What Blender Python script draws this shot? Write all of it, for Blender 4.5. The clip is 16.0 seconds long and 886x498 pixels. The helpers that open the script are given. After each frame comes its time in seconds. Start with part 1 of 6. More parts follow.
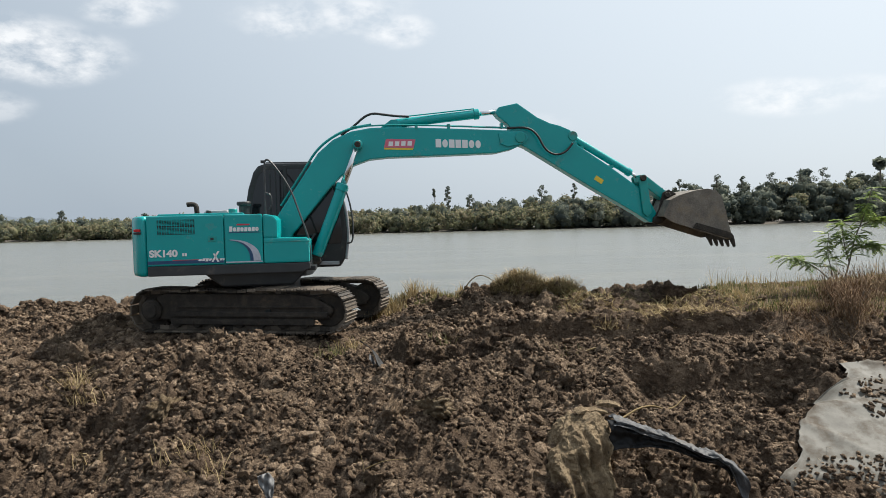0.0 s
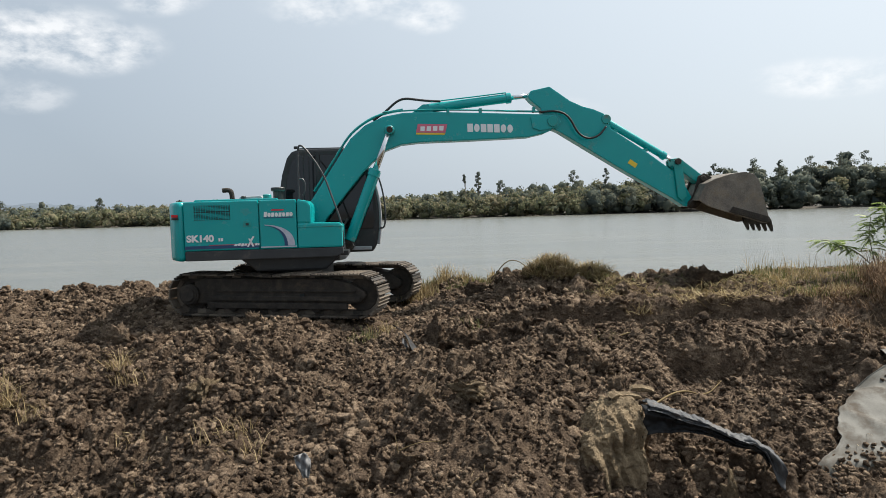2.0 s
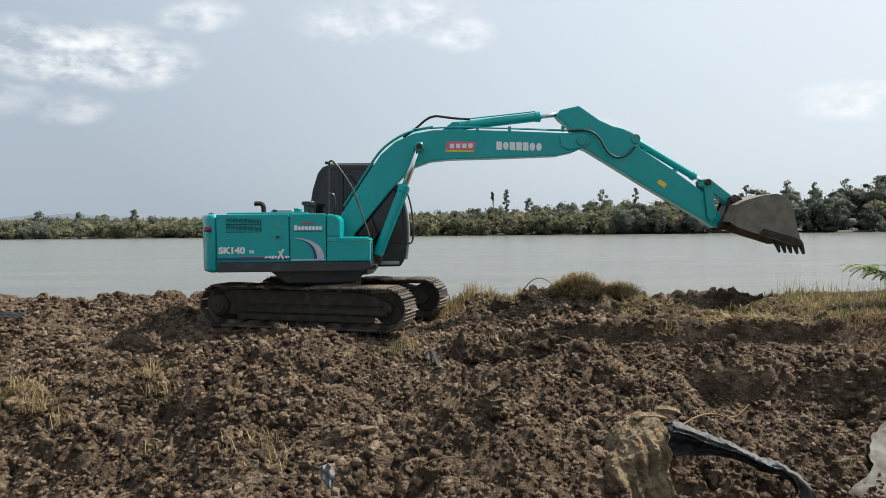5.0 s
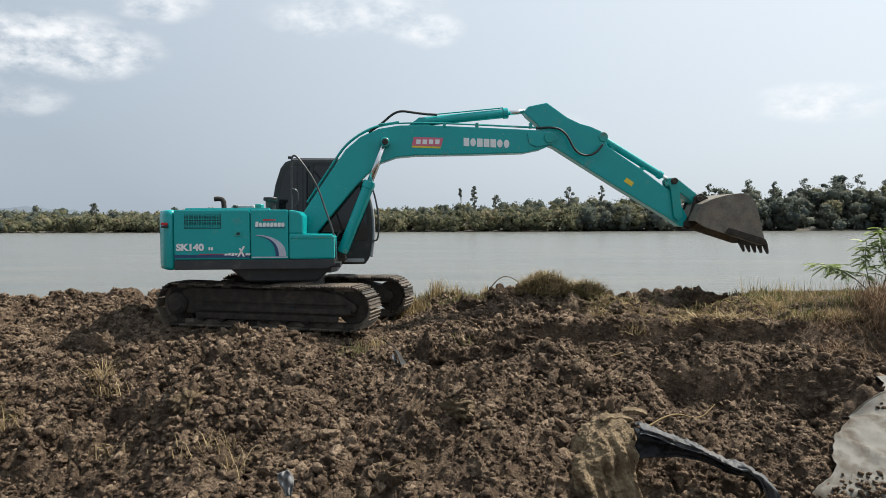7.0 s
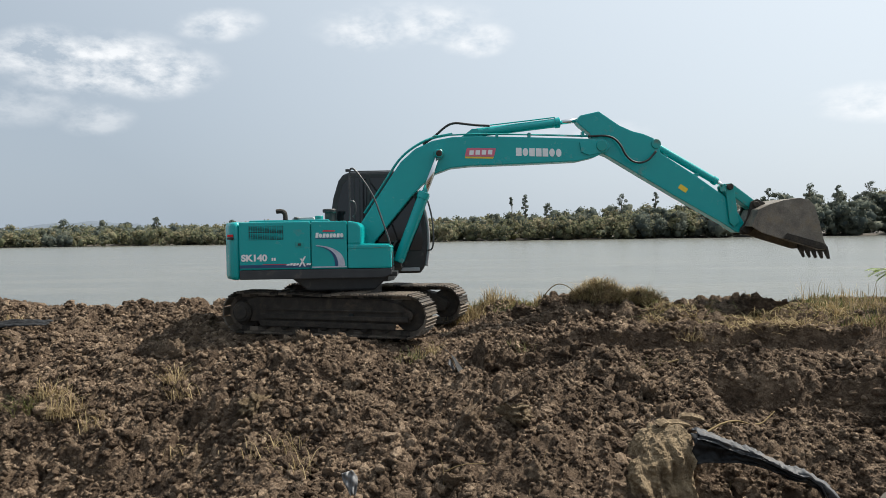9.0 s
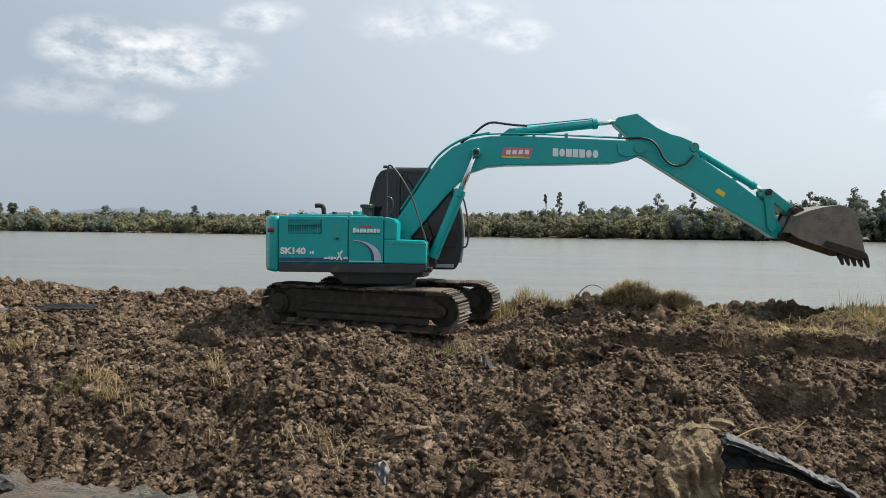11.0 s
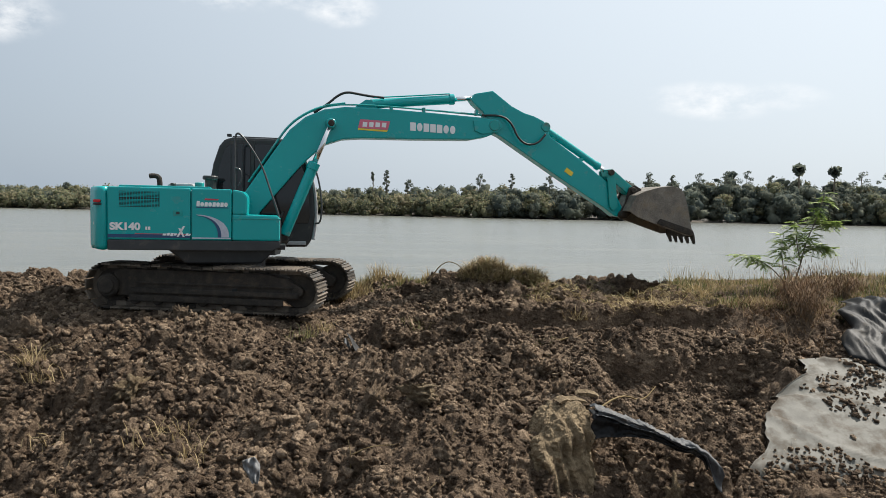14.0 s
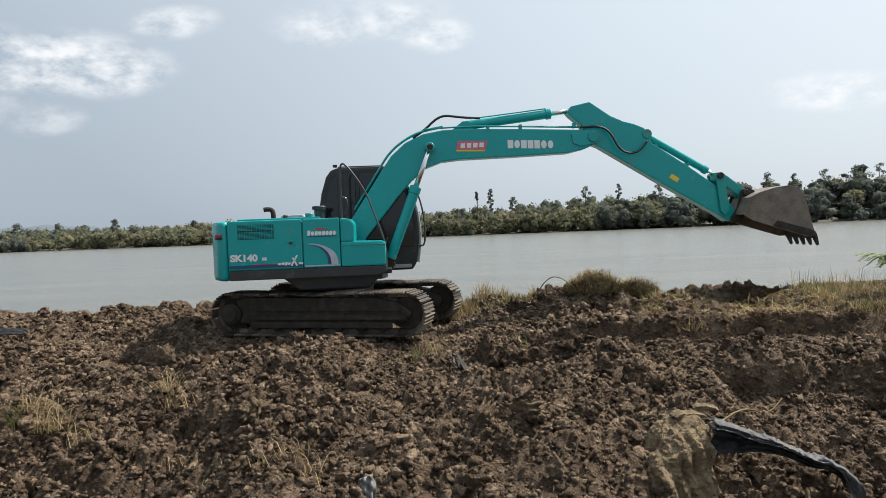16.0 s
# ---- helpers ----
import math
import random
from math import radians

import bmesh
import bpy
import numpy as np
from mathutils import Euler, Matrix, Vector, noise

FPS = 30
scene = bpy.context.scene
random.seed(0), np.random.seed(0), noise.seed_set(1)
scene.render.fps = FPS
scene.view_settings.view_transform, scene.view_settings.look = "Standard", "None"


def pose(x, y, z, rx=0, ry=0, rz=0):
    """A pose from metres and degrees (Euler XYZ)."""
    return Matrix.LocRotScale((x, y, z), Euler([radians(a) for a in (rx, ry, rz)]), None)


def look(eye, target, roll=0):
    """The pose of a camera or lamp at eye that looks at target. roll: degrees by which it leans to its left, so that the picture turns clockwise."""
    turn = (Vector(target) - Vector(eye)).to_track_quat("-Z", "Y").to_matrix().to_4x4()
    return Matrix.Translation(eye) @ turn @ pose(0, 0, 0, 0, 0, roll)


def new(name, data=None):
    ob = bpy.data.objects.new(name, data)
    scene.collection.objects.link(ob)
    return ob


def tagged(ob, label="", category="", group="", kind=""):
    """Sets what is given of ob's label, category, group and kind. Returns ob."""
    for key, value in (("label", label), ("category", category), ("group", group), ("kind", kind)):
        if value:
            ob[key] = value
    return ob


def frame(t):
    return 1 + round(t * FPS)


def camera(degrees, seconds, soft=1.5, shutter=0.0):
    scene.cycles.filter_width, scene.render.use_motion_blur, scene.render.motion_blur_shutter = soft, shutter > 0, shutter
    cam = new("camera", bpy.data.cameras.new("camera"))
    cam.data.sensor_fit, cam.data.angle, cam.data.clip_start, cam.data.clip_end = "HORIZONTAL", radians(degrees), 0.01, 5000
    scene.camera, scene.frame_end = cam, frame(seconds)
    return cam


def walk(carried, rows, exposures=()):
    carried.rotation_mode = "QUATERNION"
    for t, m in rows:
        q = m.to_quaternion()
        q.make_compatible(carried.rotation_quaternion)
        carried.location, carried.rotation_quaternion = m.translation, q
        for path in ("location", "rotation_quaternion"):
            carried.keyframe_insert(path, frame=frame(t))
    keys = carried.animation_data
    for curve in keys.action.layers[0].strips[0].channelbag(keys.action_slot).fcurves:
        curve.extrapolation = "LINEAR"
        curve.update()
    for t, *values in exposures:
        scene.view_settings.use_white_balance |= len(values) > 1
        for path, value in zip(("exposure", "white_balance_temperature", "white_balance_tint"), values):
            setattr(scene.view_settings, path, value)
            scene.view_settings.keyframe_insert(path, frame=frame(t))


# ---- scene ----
cam = camera(65.1, 16.0, soft=0.6)
PATH = [
    (0, (-0.064, 0.122, 1.677), (-0.064, 2.12, 1.596), -1.4),
    (0.5, (-0.081, 0.112, 1.666), (-0.092, 2.109, 1.544), -2.7),
    (1, (-0.099, 0.067, 1.663), (-0.234, 2.06, 1.559), -1.9),
    (1.5, (-0.098, 0.059, 1.668), (-0.266, 2.048, 1.553), -1.6),
    (2, (-0.095, 0.1, 1.658), (-0.183, 2.094, 1.539), -1.6),
    (2.5, (-0.041, 0.056, 1.68), (0.047, 2.051, 1.564), -1.8),
    (3, (-0.099, 0.025, 1.667), (-0.113, 2.024, 1.611), -2.2),
    (3.5, (-0.076, 0.077, 1.688), (-0.167, 2.074, 1.625), -1.7),
    (4, (-0.075, 0.04, 1.664), (-0.193, 2.035, 1.594), -1.8),
    (4.2, (-0.086, 0.023, 1.645), (-0.226, 2.017, 1.578), -1.3),
    (6.3, (-0.092, 0.029, 1.659), (-0.263, 2.021, 1.585), -0.3),
    (6.5, (-0.068, 0.047, 1.651), (-0.187, 2.042, 1.576), -0.1),
    (7, (-0.076, 0.235, 1.672), (-0.148, 2.233, 1.591), -0.2),
    (7.5, (-0.102, 0.042, 1.665), (-0.211, 2.038, 1.598), 0.2),
    (8, (-0.13, 0.047, 1.656), (-0.272, 2.041, 1.6), -0.5),
    (8.5, (-0.117, 0.046, 1.673), (-0.331, 2.034, 1.608), -0.6),
    (8.7, (-0.116, 0.031, 1.669), (-0.33, 2.019, 1.614), -0.8),
    (10.8, (-0.108, -0.21, 1.707), (-0.408, 1.767, 1.657), -0.2),
    (11, (-0.133, -0.174, 1.719), (-0.444, 1.801, 1.652), 0.6),
    (11.5, (-0.336, -0.101, 1.708), (-0.648, 1.873, 1.624), 1.5),
    (12, (-0.575, -0.064, 1.68), (-0.913, 1.9, 1.513), 2.4),
    (12.5, (-0.652, -0.063, 1.685), (-1.098, 1.88, 1.523), 1.5),
    (13, (-0.673, 0.016, 1.674), (-1.073, 1.972, 1.564), -0.2),
    (13.2, (-0.645, 0.114, 1.658), (-0.952, 2.087, 1.54), -1.3),
    (13.5, (-0.647, 0.161, 1.652), (-0.797, 2.153, 1.566), -1.4),
    (14, (-0.728, 0.235, 1.674), (-0.537, 2.222, 1.551), 1.3),
    (14.5, (-0.774, 0.22, 1.651), (-0.694, 2.214, 1.531), 0.9),
    (15, (-0.746, 0.231, 1.654), (-0.878, 2.222, 1.524), -1.0),
    (15.5, (-0.699, 0.152, 1.665), (-0.922, 2.138, 1.595), -1.1),
    (16, (-0.659, 0.173, 1.671), (-0.776, 2.169, 1.603), -2.2),
]
walk(cam, [(t, look(eye, target, roll)) for t, eye, target, roll in PATH], exposures=((0.0, 0.4), (16.0, 0.4)))

# ---------------------------------------------------------------- world, sun
SUN_DIR = Vector((0.65, 0.35, 1.0)).normalized()
SUN_ELEV = math.asin(SUN_DIR.z)
SUN_AZ = math.atan2(SUN_DIR.x, SUN_DIR.y)


def nodes_of(tree):
    tree.nodes.clear()

    def add(kind, **props):
        n = tree.nodes.new(kind)
        for k, v in props.items():
            if k == "operation":
                n.operation = v
            elif k == "blend_type":
                n.blend_type = v
            elif k == "data_type":
                n.data_type = v
        return n
    return add, tree.links.new


BANKS = ((-0.635, 0.262, 0.13, 0.042, 1.0), (-0.735, 0.285, 0.08, 0.035, 0.9), (-0.54, 0.245, 0.09, 0.034, 0.95), (-0.44, 0.312, 0.06, 0.022, 0.75),
         (-0.214, 0.291, 0.06, 0.024, 0.8), (-0.115, 0.295, 0.055, 0.024, 0.8), (-0.056, 0.272, 0.045, 0.022, 0.85), (-0.16, 0.30, 0.12, 0.03, 0.4),
         (0.495, 0.165, 0.085, 0.024, 0.85), (0.60, 0.175, 0.07, 0.018, 0.5), (0.107, 0.134, 0.07, 0.016, 0.4), (-0.638, 0.178, 0.055, 0.022, 0.45), (-0.77, 0.205, 0.10, 0.03, 0.35))


def build_world():
    w = bpy.data.worlds.new("sky")
    scene.world = w
    w.use_nodes = True
    add, link = nodes_of(w.node_tree)
    out = add("ShaderNodeOutputWorld")
    bg = add("ShaderNodeBackground")
    link(bg.outputs[0], out.inputs[0])
    sky = add("ShaderNodeTexSky")
    sky.sky_type = "NISHITA"
    sky.sun_disc = False
    sky.sun_elevation = SUN_ELEV
    sky.sun_rotation = SUN_AZ
    sky.air_density = 1.0
    sky.dust_density = 4.0
    sky.ozone_density = 1.0
    bg.inputs["Strength"].default_value = 0.1
    geo = add("ShaderNodeTexCoord")
    sep = add("ShaderNodeSeparateXYZ")
    link(geo.outputs["Generated"], sep.inputs[0])
    # thin haze veil over the whole dome, whiter towards the sun
    dot = add("ShaderNodeVectorMath", operation="DOT_PRODUCT")
    link(geo.outputs["Generated"], dot.inputs[0])
    dot.inputs[1].default_value = SUN_DIR
    glow = add("ShaderNodeMapRange")
    link(dot.outputs["Value"], glow.inputs[0])
    for i, v in ((1, 0.05), (2, 1.0), (3, 0.0), (4, 1.0)):
        glow.inputs[i].default_value = v
    veil = add("ShaderNodeMix", data_type="RGBA")
    link(glow.outputs[0], veil.inputs[0])
    veil.inputs[6].default_value = (3.45, 4.05, 4.70, 1)
    veil.inputs[7].default_value = (7.6, 8.3, 8.8, 1)
    hazy = add("ShaderNodeMix", data_type="RGBA")
    hazy.inputs[0].default_value = 0.86
    link(sky.outputs[0], hazy.inputs[6])
    link(veil.outputs[2], hazy.inputs[7])
    # cumulus: flat-projected noise, only where the banks stand
    nz = add("ShaderNodeTexNoise")
    nz.inputs["Scale"].default_value = 22.0
    nz.inputs["Detail"].default_value = 7.0
    nz.inputs["Roughness"].default_value = 0.6
    squash = add("ShaderNodeVectorMath", operation="MULTIPLY")
    link(geo.outputs["Generated"], squash.inputs[0])
    squash.inputs[1].default_value = (1, 1, 1.9)
    link(squash.outputs[0], nz.inputs["Vector"])
    total = None
    banks = BANKS
    ratio = add("ShaderNodeMath", operation="DIVIDE")
    link(sep.outputs[0], ratio.inputs[0])
    safe = add("ShaderNodeMath", operation="MAXIMUM")
    link(sep.outputs[1], safe.inputs[0])
    safe.inputs[1].default_value = 0.05
    link(safe.outputs[0], ratio.inputs[1])
    lift = add("ShaderNodeMath", operation="DIVIDE")
    link(sep.outputs[2], lift.inputs[0])
    link(safe.outputs[0], lift.inputs[1])
    for cx, cz, rx, rz, amp in banks:
        comb = []
        for src, c, r in ((ratio, cx, rx), (lift, cz, rz)):
            sub = add("ShaderNodeMath", operation="SUBTRACT")
            link(src.outputs[0], sub.inputs[0])
            sub.inputs[1].default_value = c
            div = add("ShaderNodeMath", operation="DIVIDE")
            link(sub.outputs[0], div.inputs[0])
            div.inputs[1].default_value = r
            sq = add("ShaderNodeMath", operation="MULTIPLY")
            link(div.outputs[0], sq.inputs[0])
            link(div.outputs[0], sq.inputs[1])
            comb.append(sq)
        s = add("ShaderNodeMath", operation="ADD")
        link(comb[0].outputs[0], s.inputs[0])
        link(comb[1].outputs[0], s.inputs[1])
        m = add("ShaderNodeMapRange")
        m.interpolation_type = "SMOOTHSTEP"
        link(s.outputs[0], m.inputs[0])
        for i, v in ((1, 1.9), (2, 0.0), (3, 0.0), (4, amp)):
            m.inputs[i].default_value = v
        if total is None:
            total = m
        else:
            a = add("ShaderNodeMath", operation="MAXIMUM")
            link(total.outputs[0], a.inputs[0])
            link(m.outputs[0], a.inputs[1])
            total = a
    thick = add("ShaderNodeMapRange")
    link(nz.outputs[0], thick.inputs[0])
    for i, v in ((1, 0.38), (2, 0.64), (3, 0.0), (4, 1.0)):
        thick.inputs[i].default_value = v
    cover = add("ShaderNodeMath", operation="MULTIPLY")
    link(thick.outputs[0], cover.inputs[0])
    link(total.outputs[0], cover.inputs[1])
    soft = add("ShaderNodeMath", operation="MULTIPLY")
    link(cover.outputs[0], soft.inputs[0])
    soft.inputs[1].default_value = 0.82
    soft.use_clamp = True
    mix = add("ShaderNodeMix", data_type="RGBA")
    link(soft.outputs[0], mix.inputs[0])
    link(hazy.outputs[2], mix.inputs[6])
    mix.inputs[7].default_value = (8.0, 8.1, 8.2, 1)
    link(mix.outputs[2], bg.inputs["Color"])


build_world()
sun_data = bpy.data.lights.new("sun", "SUN")
sun_data.energy = 5.0
sun_data.angle = radians(0.6)
sun_data.color = (1.0, 0.94, 0.85)
sun = new("sun", sun_data)
sun.matrix_world = look(SUN_DIR * 50, (0, 0, 0))


# ---------------------------------------------------------------- materials
def principled(name):
    m = bpy.data.materials.new(name)
    m.use_nodes = True
    add, link = nodes_of(m.node_tree)
    out = add("ShaderNodeOutputMaterial")
    b = add("ShaderNodeBsdfPrincipled")
    link(b.outputs[0], out.inputs[0])
    return m, add, link, b


def varied(name, colours, scale=4.0, rough=0.9, metal=0.0, bump=0.0, bump_scale=40.0, fine=0.35, coords="Object", per="", spec=0.5, dirt=None, detail=8.0, stretch=(1, 1, 1), depth=0.02, spread=0.34, leaf=0.0, each=0.38):
    """Base colour from broad noise between two or three colours, broken by a finer noise; bump from the fine noise; optional dirt patches."""
    m, add, link, b = principled(name)
    tc = add("ShaderNodeTexCoord")
    mp = add("ShaderNodeMapping")
    link(tc.outputs[coords], mp.inputs[0])
    mp.inputs["Scale"].default_value = stretch
    n1 = add("ShaderNodeTexNoise")
    link(mp.outputs[0], n1.inputs["Vector"])
    n1.inputs["Scale"].default_value = scale
    n1.inputs["Detail"].default_value = detail
    n1.inputs["Roughness"].default_value = 0.6
    n2 = add("ShaderNodeTexNoise")
    link(mp.outputs[0], n2.inputs["Vector"])
    n2.inputs["Scale"].default_value = bump_scale
    n2.inputs["Detail"].default_value = 6.0
    n2.inputs["Roughness"].default_value = 0.7
    blend = add("ShaderNodeMix", data_type="FLOAT")
    blend.inputs[0].default_value = fine
    link(n1.outputs[0], blend.inputs[2])
    link(n2.outputs[0], blend.inputs[3])
    value = blend.outputs[0]
    if per:
        src = add("ShaderNodeNewGeometry") if per == "island" else add("ShaderNodeObjectInfo")
        rnd = src.outputs["Random Per Island"] if per == "island" else src.outputs["Random"]
        mm = add("ShaderNodeMix", data_type="FLOAT")
        mm.inputs[0].default_value = each
        link(value, mm.inputs[2])
        link(rnd, mm.inputs[3])
        value = mm.outputs[0]
    ramp = add("ShaderNodeValToRGB")
    link(value, ramp.inputs[0])
    els = ramp.color_ramp.elements
    while len(els) < len(colours):
        els.new(0.5)
    for i, c in enumerate(colours):
        els[i].position = 0.5 - spread / 2 + spread * i / max(1, len(colours) - 1)
        els[i].color = (*c, 1)
    colour = ramp.outputs[0]
    if dirt:
        dcol, amount, dscale = dirt
        n3 = add("ShaderNodeTexNoise")
        link(tc.outputs[coords], n3.inputs["Vector"])
        n3.inputs["Scale"].default_value = dscale
        n3.inputs["Detail"].default_value = 9.0
        n3.inputs["Roughness"].default_value = 0.68
        mr = add("ShaderNodeMapRange")
        link(n3.outputs[0], mr.inputs[0])
        for i, v in ((1, 0.62 - 0.3 * amount), (2, 0.75 - 0.2 * amount), (3, 0.0), (4, min(1.0, 0.5 + amount))):
            mr.inputs[i].default_value = v
        dm = add("ShaderNodeMix", data_type="RGBA")
        link(mr.outputs[0], dm.inputs[0])
        link(colour, dm.inputs[6])
        dm.inputs[7].default_value = (*dcol, 1)
        colour = dm.outputs[2]
        rr = add("ShaderNodeMix", data_type="FLOAT")
        link(mr.outputs[0], rr.inputs[0])
        rr.inputs[2].default_value = rough
        rr.inputs[3].default_value = 0.92
        link(rr.outputs[0], b.inputs["Roughness"])
    else:
        b.inputs["Roughness"].default_value = rough
    link(colour, b.inputs["Base Color"])
    if leaf:
        out = b.outputs[0].links[0].to_node
        thin = add("ShaderNodeBsdfTranslucent")
        link(colour, thin.inputs[0])
        both = add("ShaderNodeMixShader")
        both.inputs[0].default_value = leaf
        link(b.outputs[0], both.inputs[1])
        link(thin.outputs[0], both.inputs[2])
        link(both.outputs[0], out.inputs[0])
    b.inputs["Metallic"].default_value = metal
    b.inputs["Specular IOR Level"].default_value = spec
    if bump:
        bp = add("ShaderNodeBump")
        bp.inputs["Strength"].default_value = bump
        bp.inputs["Distance"].default_value = depth
        link(n2.outputs[0], bp.inputs["Height"])
        link(bp.outputs[0], b.inputs["Normal"])
    return m


soil = varied("soil", [(0.026, 0.018, 0.012), (0.115, 0.080, 0.054), (0.33, 0.244, 0.168)], 3.0, 0.95, bump=1.0, bump_scale=19, depth=0.10, spec=0.2, fine=0.42, spread=0.34)
clod_soil = varied("clod_soil", [(0.034, 0.023, 0.016), (0.145, 0.101, 0.068), (0.41, 0.305, 0.210)], 3.0, 0.95, bump=1.0, bump_scale=24, depth=0.09, per="island", spec=0.2, fine=0.45, spread=0.34, each=0.20)
clay = varied("pale_clay", [(0.075, 0.054, 0.034), (0.20, 0.148, 0.090), (0.34, 0.262, 0.165)], 5.0, 0.9, bump=0.9, bump_scale=22, depth=0.05, spec=0.25, fine=0.45)
teal = varied("teal_paint", [(0.001, 0.315, 0.318), (0.002, 0.345, 0.342)], 1.5, 0.26, fine=0.2, bump=0.04, bump_scale=120, dirt=((0.19, 0.17, 0.13), 0.06, 3.0))
teal_worn = varied("teal_paint_worn", [(0.003, 0.28, 0.265), (0.005, 0.32, 0.30)], 1.5, 0.38, fine=0.2, bump=0.05, bump_scale=90, dirt=((0.16, 0.14, 0.11), 0.22, 5.0))
black_paint = varied("black_paint", [(0.012, 0.013, 0.014), (0.03, 0.03, 0.03)], 5.0, 0.45, bump=0.05, dirt=((0.12, 0.10, 0.08), 0.12, 5.0))
grey_skirt = varied("dark_grey_paint", [(0.022, 0.024, 0.026), (0.04, 0.042, 0.045)], 4.0, 0.5, bump=0.05, dirt=((0.14, 0.12, 0.095), 0.12, 4.0))
muddy_steel = varied("muddy_steel", [(0.014, 0.012, 0.010), (0.034, 0.028, 0.022), (0.075, 0.058, 0.044)], 7.0, 0.75, metal=0.2, bump=0.7, bump_scale=45, dirt=((0.10, 0.073, 0.050), 0.2, 6.0))
shoe_steel = varied("track_shoe_steel", [(0.03, 0.025, 0.02), (0.10, 0.082, 0.064), (0.185, 0.152, 0.118)], 9.0, 0.6, metal=0.35, bump=0.5, bump_scale=60, per="object", dirt=((0.20, 0.15, 0.105), 0.25, 8.0))
bucket_steel = varied("bucket_steel", [(0.08, 0.07, 0.06), (0.17, 0.15, 0.125), (0.27, 0.24, 0.20)], 4.0, 0.62, metal=0.3, bump=0.4, bump_scale=40, dirt=((0.24, 0.19, 0.135), 0.3, 3.5))
chrome = varied("chrome_rod", [(0.62, 0.63, 0.64), (0.72, 0.72, 0.72)], 8.0, 0.16, metal=1.0)
rubber = varied("black_rubber", [(0.012, 0.012, 0.012), (0.025, 0.024, 0.023)], 12.0, 0.55, bump=0.1)
pipe_grey = varied("galvanised_rail", [(0.05, 0.052, 0.055), (0.10, 0.10, 0.10)], 8.0, 0.4, metal=0.5)
grey_plate = varied("dull_grey_plate", [(0.28, 0.29, 0.30), (0.42, 0.43, 0.44)], 6.0, 0.5, metal=0.2, bump=0.1)
white_decal = varied("white_decal", [(0.74, 0.75, 0.76), (0.82, 0.82, 0.82)], 10.0, 0.4, dirt=((0.35, 0.33, 0.29), 0.05, 6.0))
silver_decal = varied("silver_decal", [(0.40, 0.42, 0.50), (0.55, 0.57, 0.64)], 10.0, 0.4)
blue_decal = varied("dark_blue_decal", [(0.012, 0.05, 0.13), (0.02, 0.075, 0.17)], 10.0, 0.4)
red_decal = varied("red_decal", [(0.50, 0.03, 0.05), (0.60, 0.05, 0.08)], 10.0, 0.4)
pink_decal = varied("rose_decal", [(0.58, 0.12, 0.19), (0.66, 0.17, 0.24)], 10.0, 0.45)
yellow_decal = varied("yellow_decal", [(0.72, 0.52, 0.03), (0.80, 0.60, 0.06)], 10.0, 0.45)
dark_void = varied("grille_black", [(0.006, 0.01, 0.011), (0.012, 0.016, 0.017)], 8.0, 0.8)
cab_glass = varied("tinted_glass", [(0.006, 0.007, 0.009), (0.012, 0.013, 0.015)], 2.0, 0.06, spec=0.6)
lens_red = varied("red_lens", [(0.45, 0.01, 0.015), (0.55, 0.02, 0.02)], 8.0, 0.2)
straw = varied("dry_straw", [(0.17, 0.12, 0.055), (0.31, 0.235, 0.12), (0.45, 0.36, 0.20)], 1.2, 0.85, per="island", spec=0.3, leaf=0.3)
green_grass = varied("green_grass", [(0.05, 0.062, 0.02), (0.11, 0.12, 0.04), (0.21, 0.18, 0.075)], 0.9, 0.75, per="island", spec=0.3, leaf=0.35)
brush = varied("dead_brush", [(0.11, 0.068, 0.04), (0.21, 0.135, 0.08), (0.29, 0.20, 0.12)], 1.2, 0.9, per="island", spec=0.2)
shrub_leaf = varied("shrub_leaf", [(0.12, 0.19, 0.035), (0.20, 0.28, 0.065), (0.30, 0.37, 0.12)], 2.0, 0.55, per="island", leaf=0.45)
bark = varied("bark", [(0.09, 0.07, 0.05), (0.20, 0.165, 0.125)], 8.0, 0.9, bump=0.6)
# far shore leaves: greens lightened and greyed, so the colour carries the haze
hazed_leaf = varied("hazed_foliage", [(0.115, 0.128, 0.096), (0.200, 0.212, 0.118), (0.300, 0.262, 0.172)], 0.15, 0.8, per="island", spec=0.1, fine=0.12, bump_scale=0.9, leaf=0.5, detail=2.0, spread=0.30)
hazed_dark_leaf = varied("hazed_dark_foliage", [(0.100, 0.122, 0.112), (0.145, 0.165, 0.130), (0.190, 0.198, 0.152)], 0.13, 0.8, per="island", spec=0.1, fine=0.12, bump_scale=0.9, leaf=0.5, detail=2.0, spread=0.30)
white_tarp_mat = varied("weathered_white_tarpaulin", [(0.085, 0.082, 0.069), (0.115, 0.111, 0.095), (0.142, 0.137, 0.12)], 1.2, 0.7, bump=0.2, bump_scale=9, depth=0.02, dirt=((0.075, 0.058, 0.041), 0.52, 3.0))
black_plastic = varied("black_plastic_sheet", [(0.008, 0.0085, 0.009), (0.022, 0.022, 0.023)], 4.0, 0.55, bump=0.25, bump_scale=14, dirt=((0.10, 0.085, 0.065), 0.16, 3.5), spec=0.2)
grey_plastic = varied("grey_plastic_sheet", [(0.035, 0.037, 0.041), (0.125, 0.127, 0.13)], 5.0, 0.55, bump=0.25, bump_scale=22, dirt=((0.11, 0.09, 0.07), 0.25, 5.0), spec=0.25)
pale_plastic = varied("pale_plastic_film", [(0.10, 0.10, 0.10), (0.22, 0.22, 0.22)], 9.0, 0.5, bump=0.2, bump_scale=30, dirt=((0.20, 0.16, 0.12), 0.2, 8.0))
